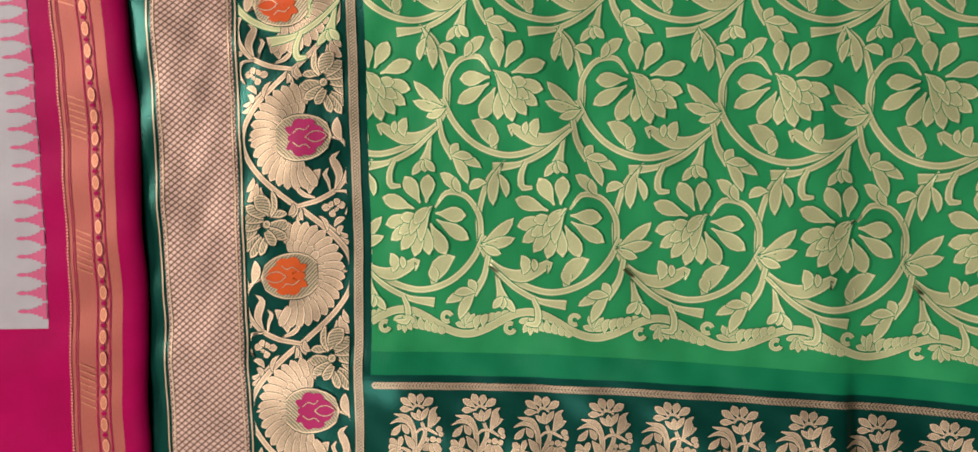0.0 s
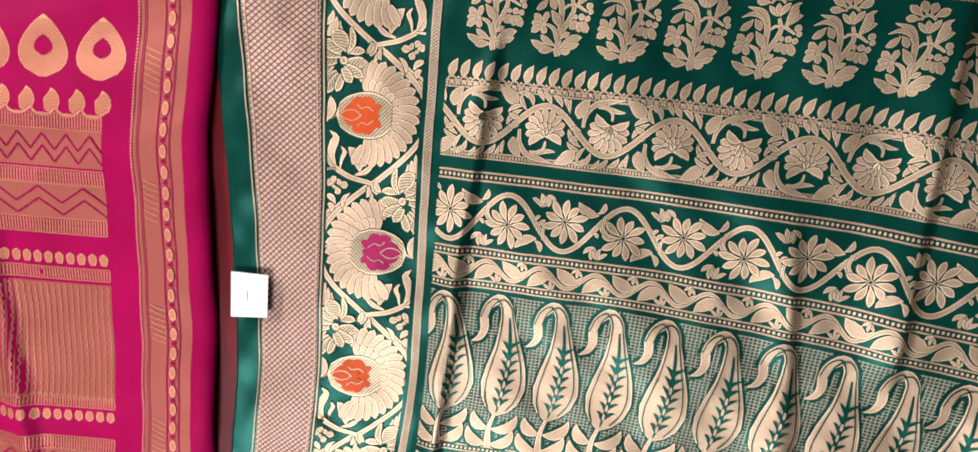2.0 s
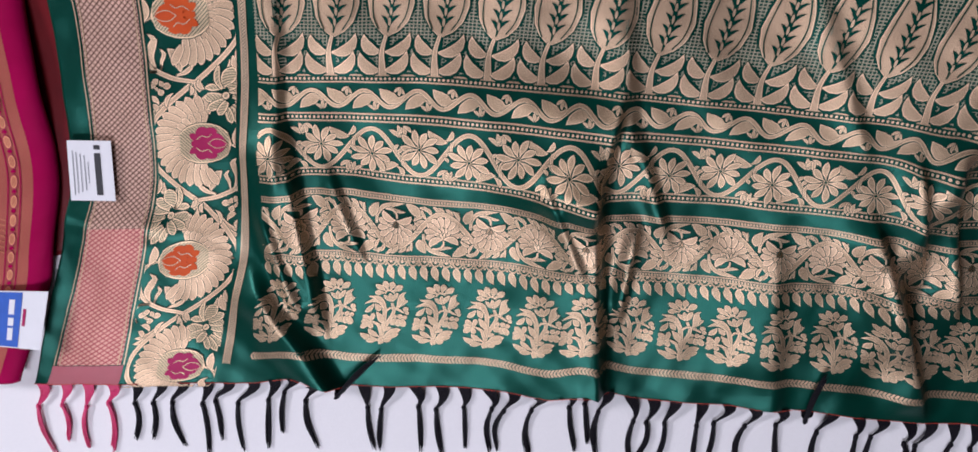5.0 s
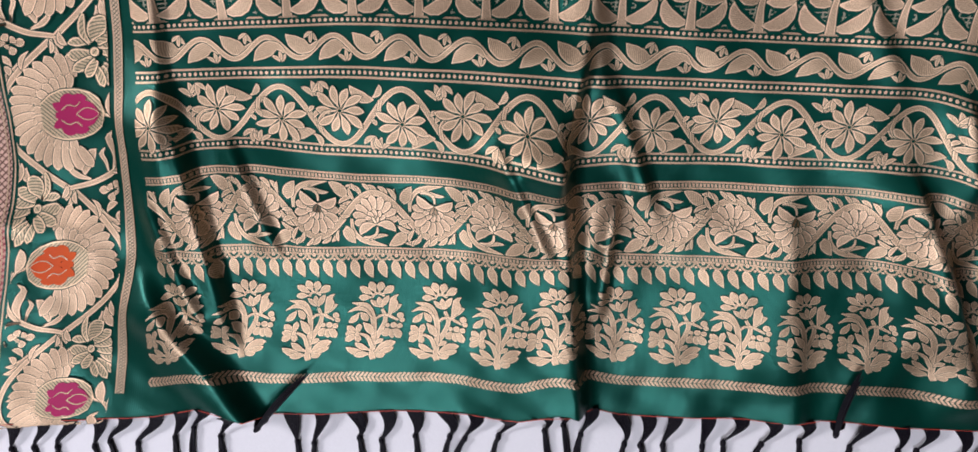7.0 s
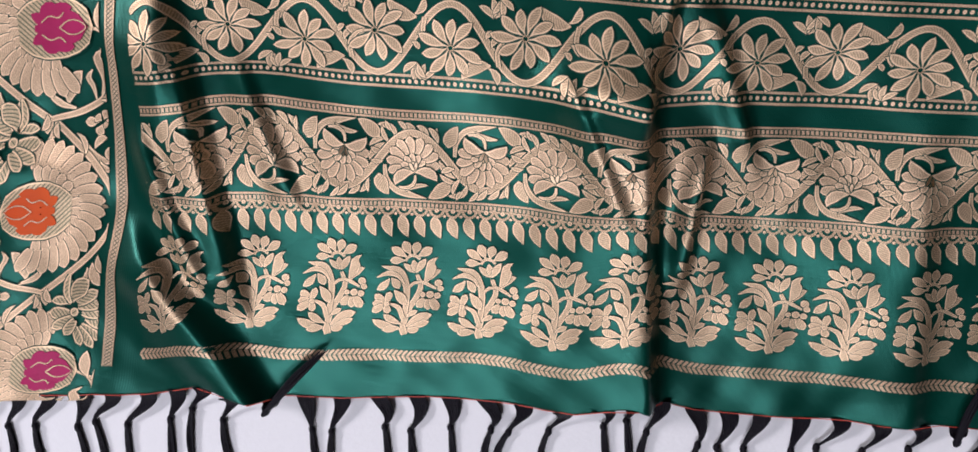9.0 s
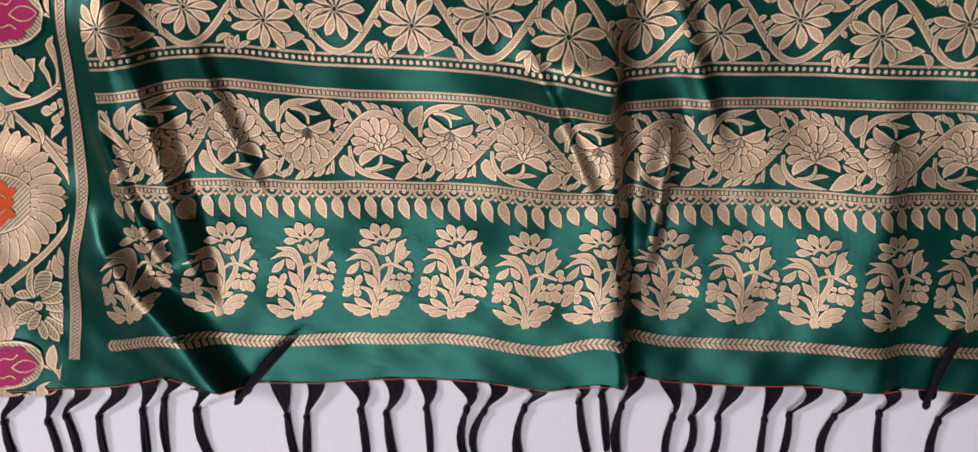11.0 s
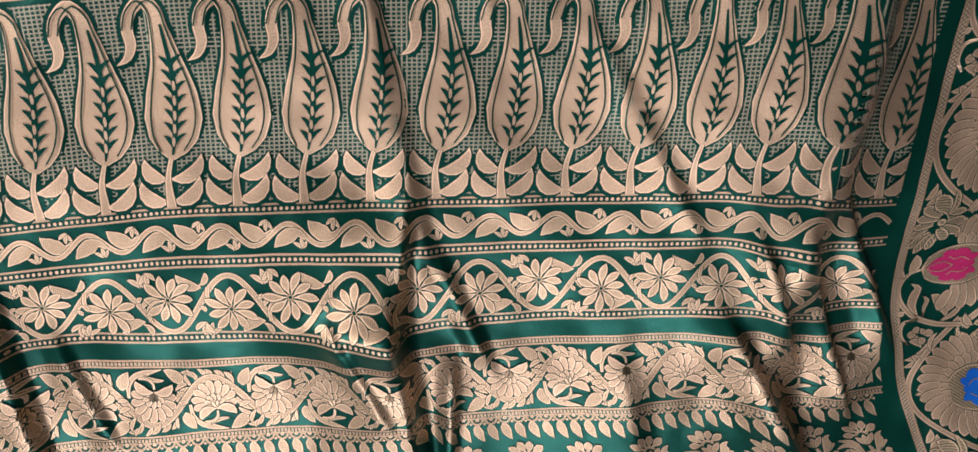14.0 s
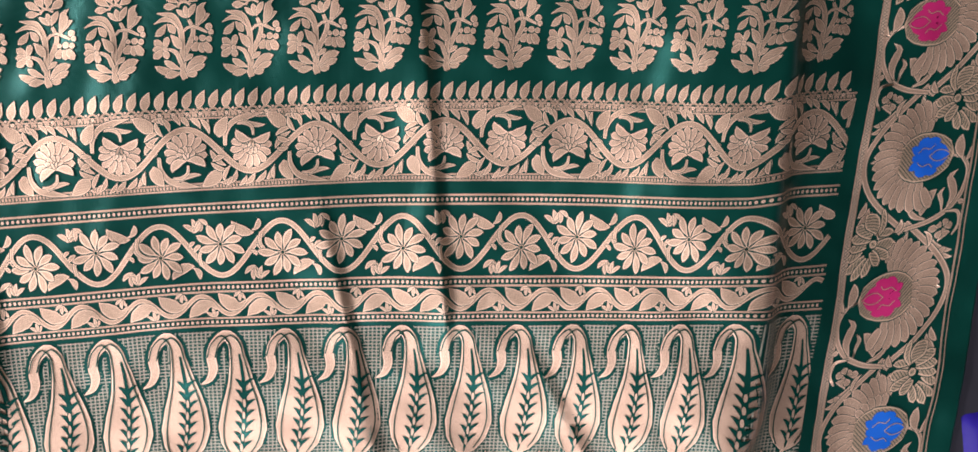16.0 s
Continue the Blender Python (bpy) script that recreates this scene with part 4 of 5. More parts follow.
def bud_ground():
    d = Draw(0.0010)
    d.stroke([bq(x, 395) for x in (214, 250, 310, 380, 440, 486, 500)], [w * BK for w in (120, 190, 232, 226, 186, 116, 10)], 0.004)
    return d


def bud():
    d = Draw()
    d.leaf((-0.017, 0), (0.021, 0), 0.022, 0, 0.62)
    d.leaf((-0.010, 0.003), (0.000, 0.0145), 0.011, 0.2)
    d.leaf((-0.010, -0.003), (0.000, -0.0145), 0.011, -0.2)
    d.leaf((-0.008, 0.006), (0.010, 0.0130), 0.009, 0.1)
    d.leaf((-0.008, -0.006), (0.010, -0.0130), 0.009, -0.1)
    d.leaf((-0.006, 0.002), (-0.019, 0.010), 0.007, 0)
    d.leaf((-0.006, -0.002), (-0.019, -0.010), 0.007, 0)
    return d


def bud_veins():
    d = Draw()
    d.stroke([(0.000, 0.0), (0.007, 0.0045), (0.014, 0.0042), (0.020, 0.0), (0.014, -0.0042), (0.007, -0.0045), (0.000, 0.0)], 0.0008, 0.002)
    for s in (-1, 1):
        d.stroke([(-0.012, 0.004 * s), (-0.006, 0.008 * s), (0.000, 0.0065 * s), (0.004, 0.010 * s)], 0.0008, 0.002)
    return d


def corner_flower():
    """A half-open lotus in the corner between two fans, the nearer lobes hatched."""
    d = Draw(0.0010)
    for a, b, w in (((500, 190), (596, 262), 46), ((490, 200), (556, 296), 48), ((470, 200), (502, 286), 46), ((520, 160), (596, 204), 46), ((500, 140), (588, 150), 46)):
        d.lobe(bq(*a), bq(*b), w * BK)
    for a, b, w in (((458, 150), (352, 140), 60), ((462, 160), (366, 210), 52), ((470, 170), (424, 240), 52), ((480, 110), (584, 100), 54), ((478, 100), (568, 40), 56)):
        d.lobe(bq(*a), bq(*b), w * BK, 7)
    d.leaf(bq(452, 96), bq(528, -4), 84 * BK, 0.1)
    d.leaf(bq(446, 104), bq(356, 92), 44 * BK, -0.1)
    d.stroke([bq(448, 100), bq(424, 60), bq(424, 10), bq(432, -20)], [18 * BK, 34 * BK, 34 * BK, 16 * BK], 0.003)
    d.disc(bq(466, 136), 24 * BK)
    return d


def border_leaves():
    """The stem that swings round each fan, with its curling leaves."""
    d = Draw(0.0008)

    def leaf(a, b, w, bend=0.0, peak=0.5):
        d.leaf(bq(*a), bq(*b), w * BK, bend, peak)

    def stroke(pts, w):
        d.stroke([bq(*p) for p in pts], [x * BK for x in w], 0.003)

    # leaves on the outer side of the swinging stem
    leaf((150, 150), (30, 214), 36, 0.2)
    leaf((120, 170), (60, 130), 34, -0.2)
    leaf((96, 210), (26, 248), 26, 0.2)
    leaf((60, 390), (110, 392), 20, 0.1)
    leaf((120, 620), (140, 690), 36, -0.2)
    leaf((100, 600), (40, 690), 50, 0.15)
    leaf((80, 570), (38, 640), 36, 0.15)
    leaf((300, 60), (330, 116), 44, 0.2)
    leaf((330, 40), (360, 100), 34, -0.2)
    leaf((200, 110), (160, 196), 26, -0.2)
    leaf((190, 660), (214, 780), 44, -0.2)
    leaf((320, 730), (290, 800), 34, 0.2)
    leaf((330, 740), (336, 800), 26, -0.2)
    # inner branch with plumes
    stroke([(306, 726), (440, 694), (530, 640), (580, 560), (586, 480), (552, 424), (486, 398)], (24, 28, 28, 26, 24, 22, 12))
    leaf((548, 424), (534, 306), 54, 0.12)
    leaf((560, 440), (590, 366), 30, -0.15)
    stroke([(504, 650), (528, 584), (512, 536), (500, 508), (536, 474)], (10, 44, 46, 36, 4))
    stroke([(480, 660), (470, 610), (456, 580), (476, 552)], (10, 22, 26, 8))
    leaf((372, 672), (440, 552), 64, 0.12)
    stroke([(400, 690), (340, 668), (312, 636), (330, 606), (352, 624)], (12, 30, 24, 18, 10))
    leaf((560, 620), (592, 634), 30)
    stroke([(500, 664), (572, 676), (588, 726), (556, 780)], (10, 20, 24, 10))
    for b in ((520, 700), (470, 720), (430, 740), (516, 760), (480, 790), (556, 730)):
        leaf((500 + (b[0] - 500) * 0.2, 742 + (b[1] - 742) * 0.2), b, 40, 0.0, 0.6)
    leaf((520, 880), (546, 838), 34, 0.3)
    # the swinging stem
    y = np.linspace(395 - 337, 395 + 337, 25)
    d.stroke([bq(306 - 276 * math.cos(math.pi * (v - 395) / 674), v) for v in y], 30 * BK, 0.004)
    return d


def border_run(first, pitch, count, x_of, colours, side):
    for k in range(count):
        v0 = first - pitch * k
        m = side if k % 2 == 0 else -side
        x = x_of(v0)
        for name, draw, mat, lift, dx, dy in (("fan_motif", border_fan(), GOLDFINE, 2.0, 0, 0), ("bud_ground", bud_ground(), GOLDHATCH, 3.2, 0, 0), ("stem", border_leaves(), GOLDFINE, 1.3, 0, 0), ("corner_flower", corner_flower(), GOLDHATCH, 2.4, 0, 0)):
            woven(name, draw, x + m * dx, v0 + dy, mat, saree, LIFT * lift, mirror=m, piece="feather" if name == "fan_motif" else None)
        flower = woven("bud", bud(), x + m * 0.0115, v0, colours[k % 2], saree, LIFT * 4.4, mirror=m, piece="bud_petal")
        woven("vein_work", bud_veins(), x + m * 0.0115, v0, GOLDFINE, flower, LIFT * 5.6, mirror=m)


def knot_x(k, v):
    return float(np.interp(-v, -VF, KNOT[k]))


border_run(0.0470, 0.1243, 10, lambda v: (knot_x(2, v) + knot_x(3, v)) / 2 - 0.004, (ORANGE, ROSE), -1)
border_run(-0.0060, 0.1182, 10, lambda v: (knot_x(6, v) + knot_x(7, v)) / 2, (BLUE, ROSE), 1)

band("lozenge_band", 1.06, 1.96, 0.20, -0.9103, BAND, saree)
band("lozenge_band", 1.06, 1.96, -0.9103, -1.0680, PINKBAND, saree)
for a in (1.02, 1.10, 1.92, 2.0):
    band("border_cord", a - 0.008, a + 0.008, 0.20, -1.0680, GOLDFINE, saree, LIFT * 2.2, na=2)
PINKHEM = satin("pale_pink_silk", (0.52, 0.16, 0.19), (0.40, 0.12, 0.14), 0.4)
band("pink_hem", 1.0, 2.0, -1.0690, -1.098, PINKHEM, saree)["label"] = "pale pink silk at the foot of the band"
LADDER = lattice("ladder_zari", (0.76, 0.55, 0.37), (0.10, 0.10, 0.06), 0.0024)
band("ladder_edge", 2.935, 2.995, 0.20, -1.0680, LADDER, saree, LIFT * 1.6, na=4)
for a in (2.932, 2.998):
    band("border_cord", a - 0.007, a + 0.007, 0.20, -1.0680, GOLDFINE, saree, LIFT * 2.2, na=2)
band("ladder_edge", 6.0, 6.055, 0.20, -1.0680, LADDER, saree, LIFT * 1.6, na=4)
for a in (6.0, 6.055, 6.96, 7.0):
    band("border_cord", a - 0.008, a + 0.008, 0.20, -1.0680, GOLDFINE, saree, LIFT * 2.2, na=2)
band("stitched_edge", 0.0, 8.0, -1.0965, -1.0980, REDTHREAD, saree, LIFT * 2)


# -- knotted tassels along the edge --
def ribbon_tube(pts, radii, sides=6):
    """A round cord through pts with a radius at each."""
    pts = np.asarray(pts, float)
    d = np.gradient(pts, axis=0)
    d /= np.linalg.norm(d, axis=1)[:, None]
    side = np.cross(d, (0, 0, 1.0))
    side /= np.maximum(np.linalg.norm(side, axis=1), 1e-6)[:, None]
    up = np.cross(side, d)
    v, f = [], []
    for i, p in enumerate(pts):
        for j in range(sides):
            t = 2 * math.pi * j / sides
            v.append(p + radii[i] * (math.cos(t) * side[i] + math.sin(t) * up[i]))
    for i in range(len(pts) - 1):
        for j in range(sides):
            f.append((i * sides + j, i * sides + (j + 1) % sides, (i + 1) * sides + (j + 1) % sides, (i + 1) * sides + j))
    return v, f


rng = random.Random(5)


def tassel(x, y, z, lean, material, up=None, length=0.075):
    """Loose threads swept together into a knot, then a brushed tail."""
    verts, faces = [], []

    def add(vf):
        n0 = len(verts)
        verts.extend(vf[0])
        faces.extend([tuple(n0 + i for i in q) for q in vf[1]])

    if up is None:
        knot = np.array([x + lean, y - 0.024 - rng.uniform(0, 0.008), -0.0026])
        end = np.array([knot[0] + rng.uniform(-0.012, 0.006), knot[1] - length * rng.uniform(0.6, 0.85), -0.0040])
        sweep = rng.uniform(0.000, 0.011)
    else:
        knot = np.array([x - 0.004, y - 0.008, z + 0.008])
        end = np.array([x + up[0], y + up[1], float(height(np.array(x + up[0]), np.array(y + up[1]))) + 0.007])
        sweep = 0.0
    t = np.linspace(0, 1, 9)[:, None]
    for k in range(30):
        s = (k / 29 - 0.5) * 0.0125
        stray = 1 if k % 9 else 2.5
        start = np.array([x + s, y + 0.0006, z])
        one = np.array([x + s * 0.95 + sweep * 0.8, y - 0.011, min(z, 0.004) * 0.6 + rng.uniform(0, 0.001)])
        two = np.array([knot[0] + sweep + s * 0.16 + rng.uniform(-0.0012, 0.0012) * stray, knot[1] + 0.010, -0.0020 + rng.uniform(0, 0.0015)])
        if up is not None:
            one[2], two[2] = z + 0.004, z + 0.008
        tip = knot + np.array([s * 0.10, 0, 0.0])
        add(ribbon_tube((1 - t) ** 3 * start + 3 * t * (1 - t) ** 2 * one + 3 * t**2 * (1 - t) * two + t**3 * tip, np.linspace(0.00050, 0.00072, 9), 4))
    add(ribbon_tube([knot + (end - knot) * q for q in (-0.04, 0.0, 0.04, 0.08)], [0.0014, 0.0027, 0.0027, 0.0016], 7))
    side = np.array([-(end - knot)[1], (end - knot)[0], 0]) / max(0.01, np.linalg.norm(end - knot))
    bend = rng.uniform(-0.006, 0.006)
    spread = 0.0046 if up is None else 0.0058
    for k in range(20):
        off = (k / 19 - 0.5) * spread
        bow = rng.uniform(-0.0012, 0.0012)
        q = np.linspace(0, 1, 7)[:, None]
        p = knot + (end - knot) * q * rng.uniform(0.84, 1.05) + side * (off * np.sin(np.pi * (0.10 + 0.68 * q)) + bow * q + bend * np.sin(np.pi * q)) + np.array([0, 0, 0.0012 * math.sin(k * 2.1)])
        add(ribbon_tube(p, np.linspace(0.0009, 0.0004, 7), 4))
    return mesh_object("tassel", np.array(verts), faces, None, material, saree)


a_list = np.interp(np.linspace(0, 1, 1200), np.linspace(0, 1, 900), np.linspace(0, 8, 900))
foot = drape(a_list, np.full(1200, -1.0980))
run = np.r_[0, np.cumsum(np.hypot(np.diff(foot[:, 0]), np.diff(foot[:, 1])))]
pos, turned = 0.010, 0
while pos < run[-1] - 0.01:
    x, y, z = (float(np.interp(pos, run, foot[:, c])) for c in range(3))
    pinkish = -0.462 < x < -0.372
    lean = rng.uniform(-0.016, 0.004) + (-0.010 if x < -0.1 else 0.0)
    up = None
    if x > -0.140 and turned == 0:
        up, turned = (0.046, 0.040), 1
    elif x > 0.375 and turned == 1:
        up, turned = (0.010, 0.052), 2
    tassel(x, y, z, lean, PINKTHREAD if pinkish else BLACKTHREAD, up, 0.08)
    pos += 0.0262 + rng.uniform(-0.003, 0.003)

# ---- the magenta saree beside it ----
PV = np.array([0.22, 0.083, -0.035, -0.213, -0.344, -0.476, -0.66, -0.85, -0.951, -1.025, -1.11])
PX = np.array([-0.342, -0.340, -0.336, -0.340, -0.346, -0.362, -0.359, -0.370, -0.404, -0.445, -0.490])
PE = curve(PV, PX)


def pink_drape(s, v, lift=0.0):
    """s metres in from the free edge, along the row v."""
    s, v = np.asarray(s, float), np.asarray(v, float)
    x = np.interp(-v, -VF, PE) - s
    y = v + 0.004 * np.sin(9 * s + 5 * v)
    z = 0.010 + 0.002 * np.sin(40 * v + 5 * s) * np.exp(-s / 0.05) + 0.0025 * np.sin(21 * x + 13 * y) * np.sin(17 * y + 1) + 0.0008 * np.sin(80 * v + 30 * s)
    z = z - 0.008 * np.exp(-s / 0.006) + ridge(x, y, (-0.60, -0.57), (-0.57, -0.81), 0.010, 0.02, 0.012, 0.05) + lift
    return np.stack([x, y, z], -1)


n1, n2 = 120, 420
S, V = np.meshgrid(np.linspace(0, 0.42, n1), np.linspace(0.21, -1.08, n2), indexing="ij")
P = pink_drape(S.ravel(), V.ravel())
i = np.arange((n1 - 1) * n2).reshape(n1 - 1, n2)[:, :-1].ravel()
pink = mesh_object("magenta_saree", P, np.stack([i, i + 1, i + n2 + 1, i + n2], 1).tolist(), np.stack([-S.ravel(), V.ravel()], 1), MAGENTA)
solid = pink.modifiers.new("thickness", "SOLIDIFY")
solid.thickness, solid.offset = 0.0008, 0
tagged(pink, "magenta silk saree with copper zari border, lying beside the green saree", "saree")


def pink_part(name, d, s0, v0, material, lift=LIFT, parent=None):
    p = d.points()
    return mesh_object(name, pink_drape(s0 - p[:, 0], v0 + p[:, 1], lift + d.stack()), d.f, np.stack([p[:, 0] - s0, v0 + p[:, 1]], 1), material, parent or pink, weave=d.weave())


def pink_band(name, s0, s1, v0, v1, material, lift=LIFT):
    na, nv = max(2, int(abs(s1 - s0) / 0.004) + 1), max(2, int(abs(v1 - v0) / 0.004) + 1)
    S, V = np.meshgrid(np.linspace(s0, s1, na), np.linspace(v0, v1, nv), indexing="ij")
    i = np.arange((na - 1) * nv).reshape(na - 1, nv)[:, :-1].ravel()
    return mesh_object(name, pink_drape(S.ravel(), V.ravel(), lift), np.stack([i, i + 1, i + nv + 1, i + nv], 1).tolist(), np.stack([-S.ravel(), V.ravel()], 1), material, pink)


pink_band("ivory_body", 0.098, 0.42, 0.21, -0.222, IVORY)["label"] = "ivory silk ground"
d = Draw()
for k in range(24):
    y = 0.19 - 0.0172 * k
    for j, w in enumerate((0.015, 0.010, 0.0065, 0.004)):
        d.strip([(-0.0045 * j, y - w / 2), (-0.0045 * (j + 1), y - w / 2)], [(-0.0045 * j, y + w / 2), (-0.0045 * (j + 1), y + w / 2)], mid=False)
    d.leaf((-0.016, y), (-0.030, y), 0.003)
TEMPLE = satin("rose_temple_thread", (0.60, 0.11, 0.22), (0.5, 0.08, 0.16), 0.5)
pink_part("temple_edge", d, 0.0985, 0.0, TEMPLE, LIFT * 2)["kind"] = "stuff"
pink_band("copper_band", 0.022, 0.074, 0.21, -1.07, COPPER)
for s in (0.0335, 0.0465, 0.0345, 0.0475, 0.0665, 0.0685):
    pink_band("border_cord", s, s + 0.0007, 0.21, -1.07, MAGENTA, LIFT * 2)
d, e = Draw(), Draw()
for k in range(62):
    y = 0.20 - 0.0205 * k
    d.disc((0, y), 0.0042, 10, 0.0080)
    e.disc((0, y - 0.0100), 0.0030, 6, 0.0022)
pink_part("oval_chain", d, 0.0410, 0.0, COPPERHI, LIFT * 2.5)["kind"] = "stuff"
pink_part("oval_chain", e, 0.0410, 0.0, MAGENTA, LIFT * 2.5)["kind"] = "stuff"
d = Draw()
for k in range(10):
    y0 = 0.12 - 0.125 * k
    for j in range(7):
        d.stroke([(-0.008, y0 - 0.006 * j), (0.008, y0 - 0.006 * j - 0.006)], 0.0012)
pink_part("slanted_hatching", d, 0.0570, 0.0, COPPERHI, LIFT * 2.2)["kind"] = "stuff"
d = Draw()
for k in range(420):
    d.disc((0, 0.20 - 0.003 * k), 0.0016, 6)
pink_part("edge_dots", d, 0.0745, 0.0, COPPERHI, LIFT * 2)["kind"] = "stuff"

IN = 0.107


def ladder(v, h=0.013):
    d = Draw()
    for k in range(100):
        x = -0.0031 * k
        d.strip([(x, -h / 2), (x - 0.0016, -h / 2)], [(x, h / 2), (x - 0.0016, h / 2)], mid=False)
    for yy in (-h / 2 - 0.001, h / 2 + 0.001):
        d.stroke([(0, yy), (-0.1, yy), (-0.2, yy), (-0.31, yy)], 0.0010)
    pink_part("ladder_stripe", d, IN, v, COPPERHI)["kind"] = "stuff"


def zigzag(v, h=0.036, period=0.026, fill=True):
    pink_band("zigzag_ground", IN, 0.41, v + h / 2, v - h / 2, COPPER)
    d = Draw()
    for off in (-0.006, 0.006):
        pts = [(-period / 2 * k, off + (h * 0.22 if k % 2 else -h * 0.22)) for k in range(24)]
        for a, b in zip(pts[:-1], pts[1:]):
            d.stroke([a, b], 0.0017, 0.006)
    pink_part("zigzag_line", d, IN, v, MAGENTA if fill else COPPERHI, LIFT * 2)


def chain(v, flip=1):
    d = Draw()
    for k in range(12):
        x = -0.006 - 0.027 * k
        d.leaf((x, -0.010 * flip), (x + 0.006, 0.012 * flip), 0.018, -0.2 * flip, 0.4)
        d.stroke([(x + 0.012, -0.006 * flip), (x + 0.004, -0.013 * flip), (x - 0.012, -0.012 * flip), (x - 0.017, -0.005 * flip)], [0.001, 0.003, 0.003, 0.002], 0.003)
    pink_part("paisley_chain", d, IN, v, COPPERHI)


def scallops(v, flip=1):
    d = Draw()
    for k in range(26):
        d.lobe((-0.012 * k - 0.006, -0.006 * flip), (-0.012 * k - 0.006, 0.006 * flip), 0.0095)
    pink_part("scalloped_edge", d, IN, v, COPPERHI)


d, e = Draw(), Draw()
for k in range(5):
    x = -0.004 - 0.060 * k
    d.leaf((x, -0.026), (x, 0.032), 0.052, 0, 0.36, 10)
    e.leaf((x, -0.006), (x, 0.013), 0.018, 0, 0.4)
drop = pink_part("drop_motif", d, IN, -0.387, COPPERHI)
pink_part("drop_heart", e, IN, -0.387, MAGENTA, LIFT * 2, drop)
for sgn in (0, 1):
    def at(v):
        return v if sgn == 0 else -1.349 - v
    chain(at(-0.434), 1 if sgn == 0 else 1)
    ladder(at(-0.454))
    zigzag(at(-0.480))
    ladder(at(-0.508))
    zigzag(at(-0.532), period=0.048)
    ladder(at(-0.557))
    scallops(at(-0.589), 1 - 2 * sgn)
    ladder(at(-0.605), 0.010)
pink_band("brocade_field", IN, 0.41, -0.615, -0.743, COPPER)
d = Draw()
for k in range(44):
    x = -0.003 - 0.0068 * k
    y = np.linspace(0.062, -0.062, 28)
    d.stroke(np.stack([x + 0.0011 * np.where(np.arange(28) % 2, 1, -1), y], 1), 0.0013, 0.004)
pink_part("rippled_threads", d, IN, -0.679, COPPERHI, LIFT * 2)["kind"] = "stuff"

# added dark red sheet: the magenta saree's shadow in the gap between the two sarees
VR2 = np.linspace(-0.36, -0.93, 80)
S2, V2 = np.meshgrid(np.linspace(0, 1, 12), VR2, indexing="ij")
x2 = np.interp(-V2, -VF, PE) - 0.06 + S2 * 0.095
z2 = -0.006 + 0.0006 * np.sin(30 * V2 + 2) + 0.006 * (1 - S2)
i = np.arange(11 * 80).reshape(11, 80)[:, :-1].ravel()
shade_sheet = mesh_object("gap_shade_sheet", np.stack([x2, V2, z2], -1).reshape(-1, 3), np.stack([i, i + 1, i + 81, i + 80], 1).tolist(), np.stack([x2, V2], -1).reshape(-1, 2), GAPSHADE)
shade_sheet.modifiers.new("thickness", "SOLIDIFY").thickness = 0.0008
tagged(shade_sheet, "dark red sheet standing in for the shadow along the magenta saree edge", "cloth")


# ---- paper tags ----
def card(name, corners, z, label, category="tag"):
    """A thin card with slightly rounded corners laid at four places."""
    c = np.array(corners, float)
    d = []
    for a in range(4):
        p, q, r = c[a - 1], c[a], c[(a + 1) % 4]
        for u in np.linspace(0.04, 0.0, 2):
            d.append(q + (p - q) * u)
        for u in np.linspace(0.0, 0.04, 2)[1:]:
            d.append(q + (r - q) * u)
    d = np.array(d)
    n = len(d)
    v = [(*p, z) for p in d] + [(*p, z - 0.0006) for p in d]
    f = [tuple(range(n)), tuple(range(2 * n - 1, n - 1, -1))] + [(i, n + i, n + (i + 1) % n, (i + 1) % n) for i in range(n)]
    ob = mesh_object(name, np.array(v), f, None, PAPER, smooth=False)
    return tagged(ob, label, category)


def on_card(corners, s, t):
    c = np.array(corners, float)
    return c[0] * (1 - s) * (1 - t) + c[1] * s * (1 - t) + c[2] * s * t + c[3] * (1 - s) * t


def print_bar(name, parent, corners, z, s0, s1, t0, t1, material):
    p = [on_card(corners, s, t) for s, t in ((s0, t0), (s1, t0), (s1, t1), (s0, t1))]
    mesh_object(name, np.array([(*q, z + 0.0004) for q in p]), [(0, 1, 2, 3)], None, material, parent, smooth=False)


def lettering(text, parent, at, size, angle, z, material, name="lettering"):
    cu = bpy.data.curves.new(name, "FONT")
    cu.body, cu.size, cu.align_x, cu.align_y = text, size, "CENTER", "CENTER"
    tmp = bpy.data.objects.new(name, cu)
    scene.collection.objects.link(tmp)
    bpy.context.view_layer.update()
    me = bpy.data.meshes.new_from_object(tmp.evaluated_get(bpy.context.evaluated_depsgraph_get()))
    scene.collection.objects.unlink(tmp)
    bpy.data.objects.remove(tmp)
    me.materials.append(material)
    ob = new(name, me)
    ob.parent = parent
    ob.matrix_world = pose(at[0], at[1], z, 0, 0, angle)
    return ob


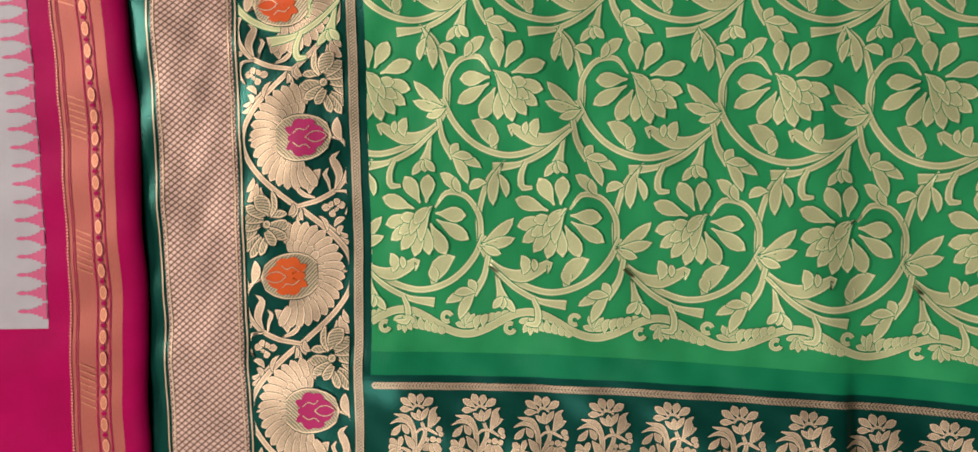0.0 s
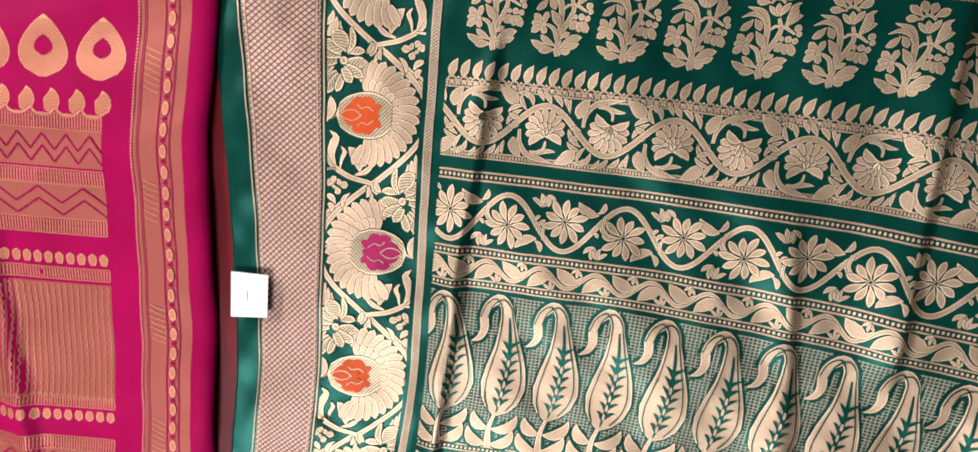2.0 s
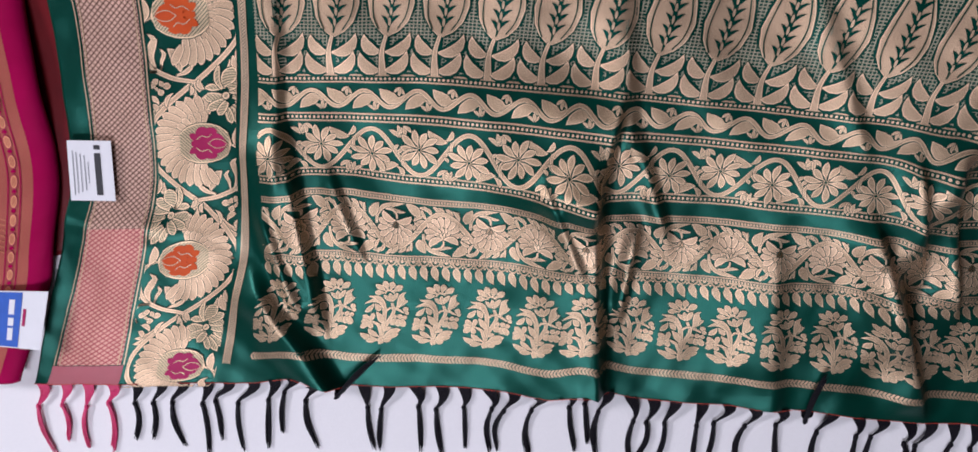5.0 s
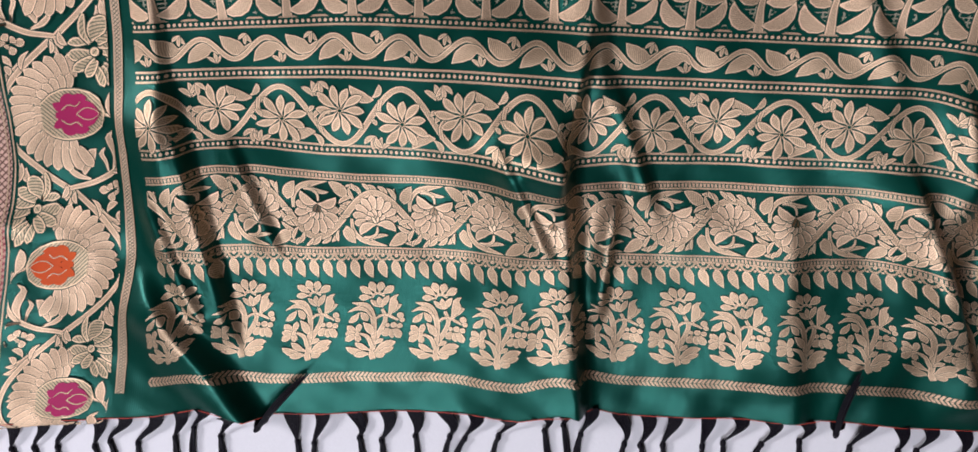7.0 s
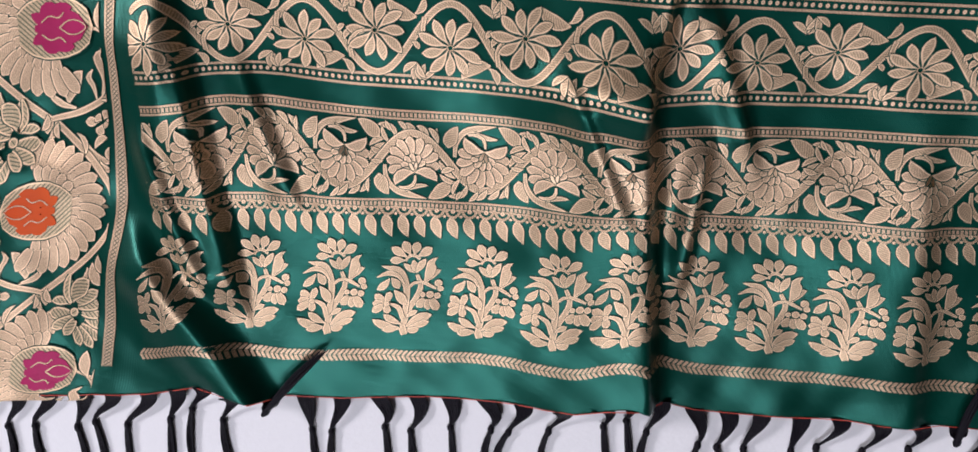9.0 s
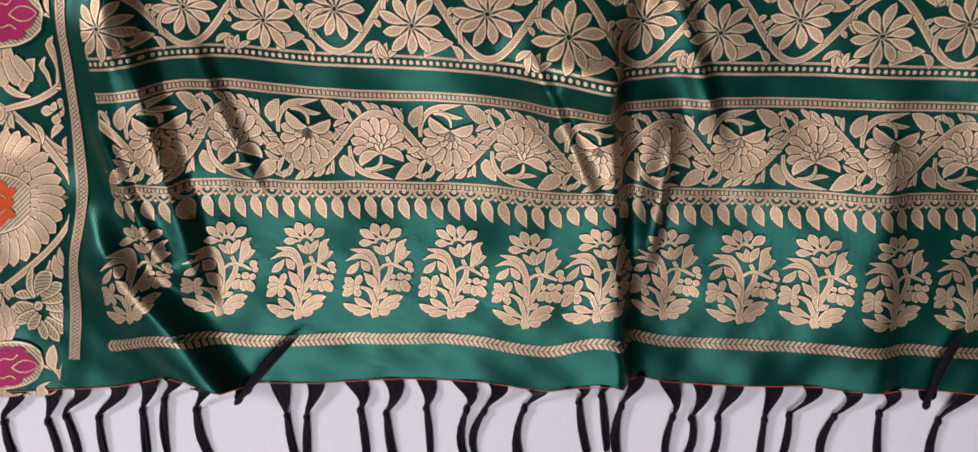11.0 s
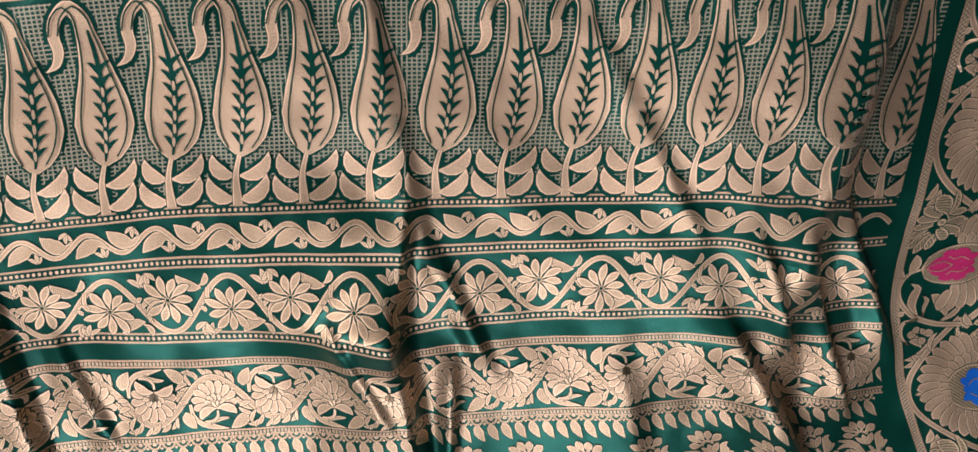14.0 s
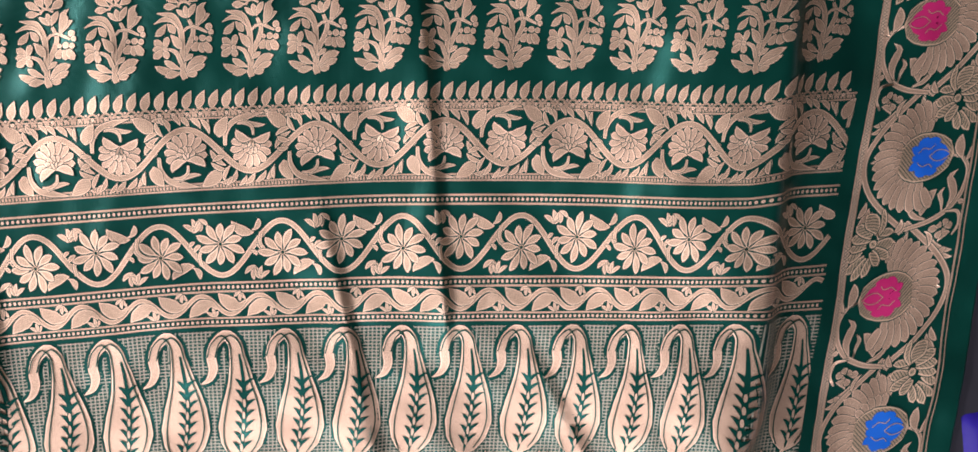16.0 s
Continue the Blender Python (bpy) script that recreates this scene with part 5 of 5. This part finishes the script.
T1 = [(-0.351, -0.804), (-0.307, -0.806), (-0.316, -0.868), (-0.362, -0.866)]
t1 = card("price_tag", T1, 0.0060, "white printed paper tag hanging over the border", "price tag")
for s in (0.10, 0.18, 0.27, 0.36):
    print_bar("printed_line", t1, T1, 0.0060, s, s + 0.022, 0.16 + 0.3 * (s - 0.1), 0.90 - 0.3 * (s - 0.1), GREYINK)
print_bar("printed_frame", t1, T1, 0.0060, 0.44, 0.455, 0.34, 0.70, GREYINK)
print_bar("emblem", t1, T1, 0.0060, 0.60, 0.74, 0.07, 0.14, INK)
print_bar("name_bar", t1, T1, 0.0060, 0.60, 0.74, 0.20, 0.90, INK)
T2 = [(-0.340, -0.594), (-0.302, -0.595), (-0.304, -0.638), (-0.342, -0.640)]
t2 = card("price_tag", T2, 0.0060, "blank white paper tag over the border edge", "price tag")
print_bar("printed_line", t2, T2, 0.0060, 0.44, 0.46, 0.40, 0.62, GREYINK)
T3 = [(-0.462, -0.960), (-0.405, -0.962), (-0.433, -1.032), (-0.484, -1.026)]
t3 = card("packet_label", T3, 0.0170, "blue and white printed packet label on magenta silk", "label")
print_bar("blue_print", t3, T3, 0.0170, 0.02, 0.52, 0.02, 0.98, LABELBLUE)
for k, (s, t0_, t1_) in enumerate(((0.34, 0.14, 0.40), (0.34, 0.46, 0.60), (0.34, 0.64, 0.86))):
    print_bar("white_print", t3, T3, 0.0174, s - 0.06, s + 0.05, t0_, t1_, PAPER)
print_bar("magenta_print", t3, T3, 0.0170, 0.56, 0.62, 0.3, 0.6, ROSE)

# ---- beyond the far edge ----
def soft_heap(name, lo, hi, material, label, category, seed):
    n = 40
    U, W = np.meshgrid(np.linspace(0, 1, n), np.linspace(0, 1, n), indexing="ij")
    x, y = lo[0] + U * (hi[0] - lo[0]), lo[1] + W * (hi[1] - lo[1])
    rim = np.minimum(np.minimum(U, 1 - U), np.minimum(W, 1 - W))
    z = lo[2] - 0.008 + (hi[2] - lo[2]) * np.clip(rim / 0.06, 0, 1) ** 0.5 * (0.9 + 0.1 * np.sin(60 * y + seed + 6 * x))
    i = np.arange((n - 1) * n).reshape(n - 1, n)[:, :-1].ravel()
    ob = mesh_object(name, np.stack([x, y, z], -1).reshape(-1, 3), np.stack([i, i + n, i + n + 1, i + 1], 1).tolist(), np.stack([x, y], -1).reshape(-1, 2), material)
    return tagged(ob, label, category)


soft_heap("black_cloth", (0.60, -1.05, -0.001), (0.95, 0.1, 0.004), DARKCLOTH, "black cloth lying under the saree edge", "cloth", 1.0)
soft_heap("violet_saree", (0.735, -1.00, 0.0), (1.05, -0.79, 0.012), VIOLET, "folded violet silk saree beyond the green one", "saree", 2.0)
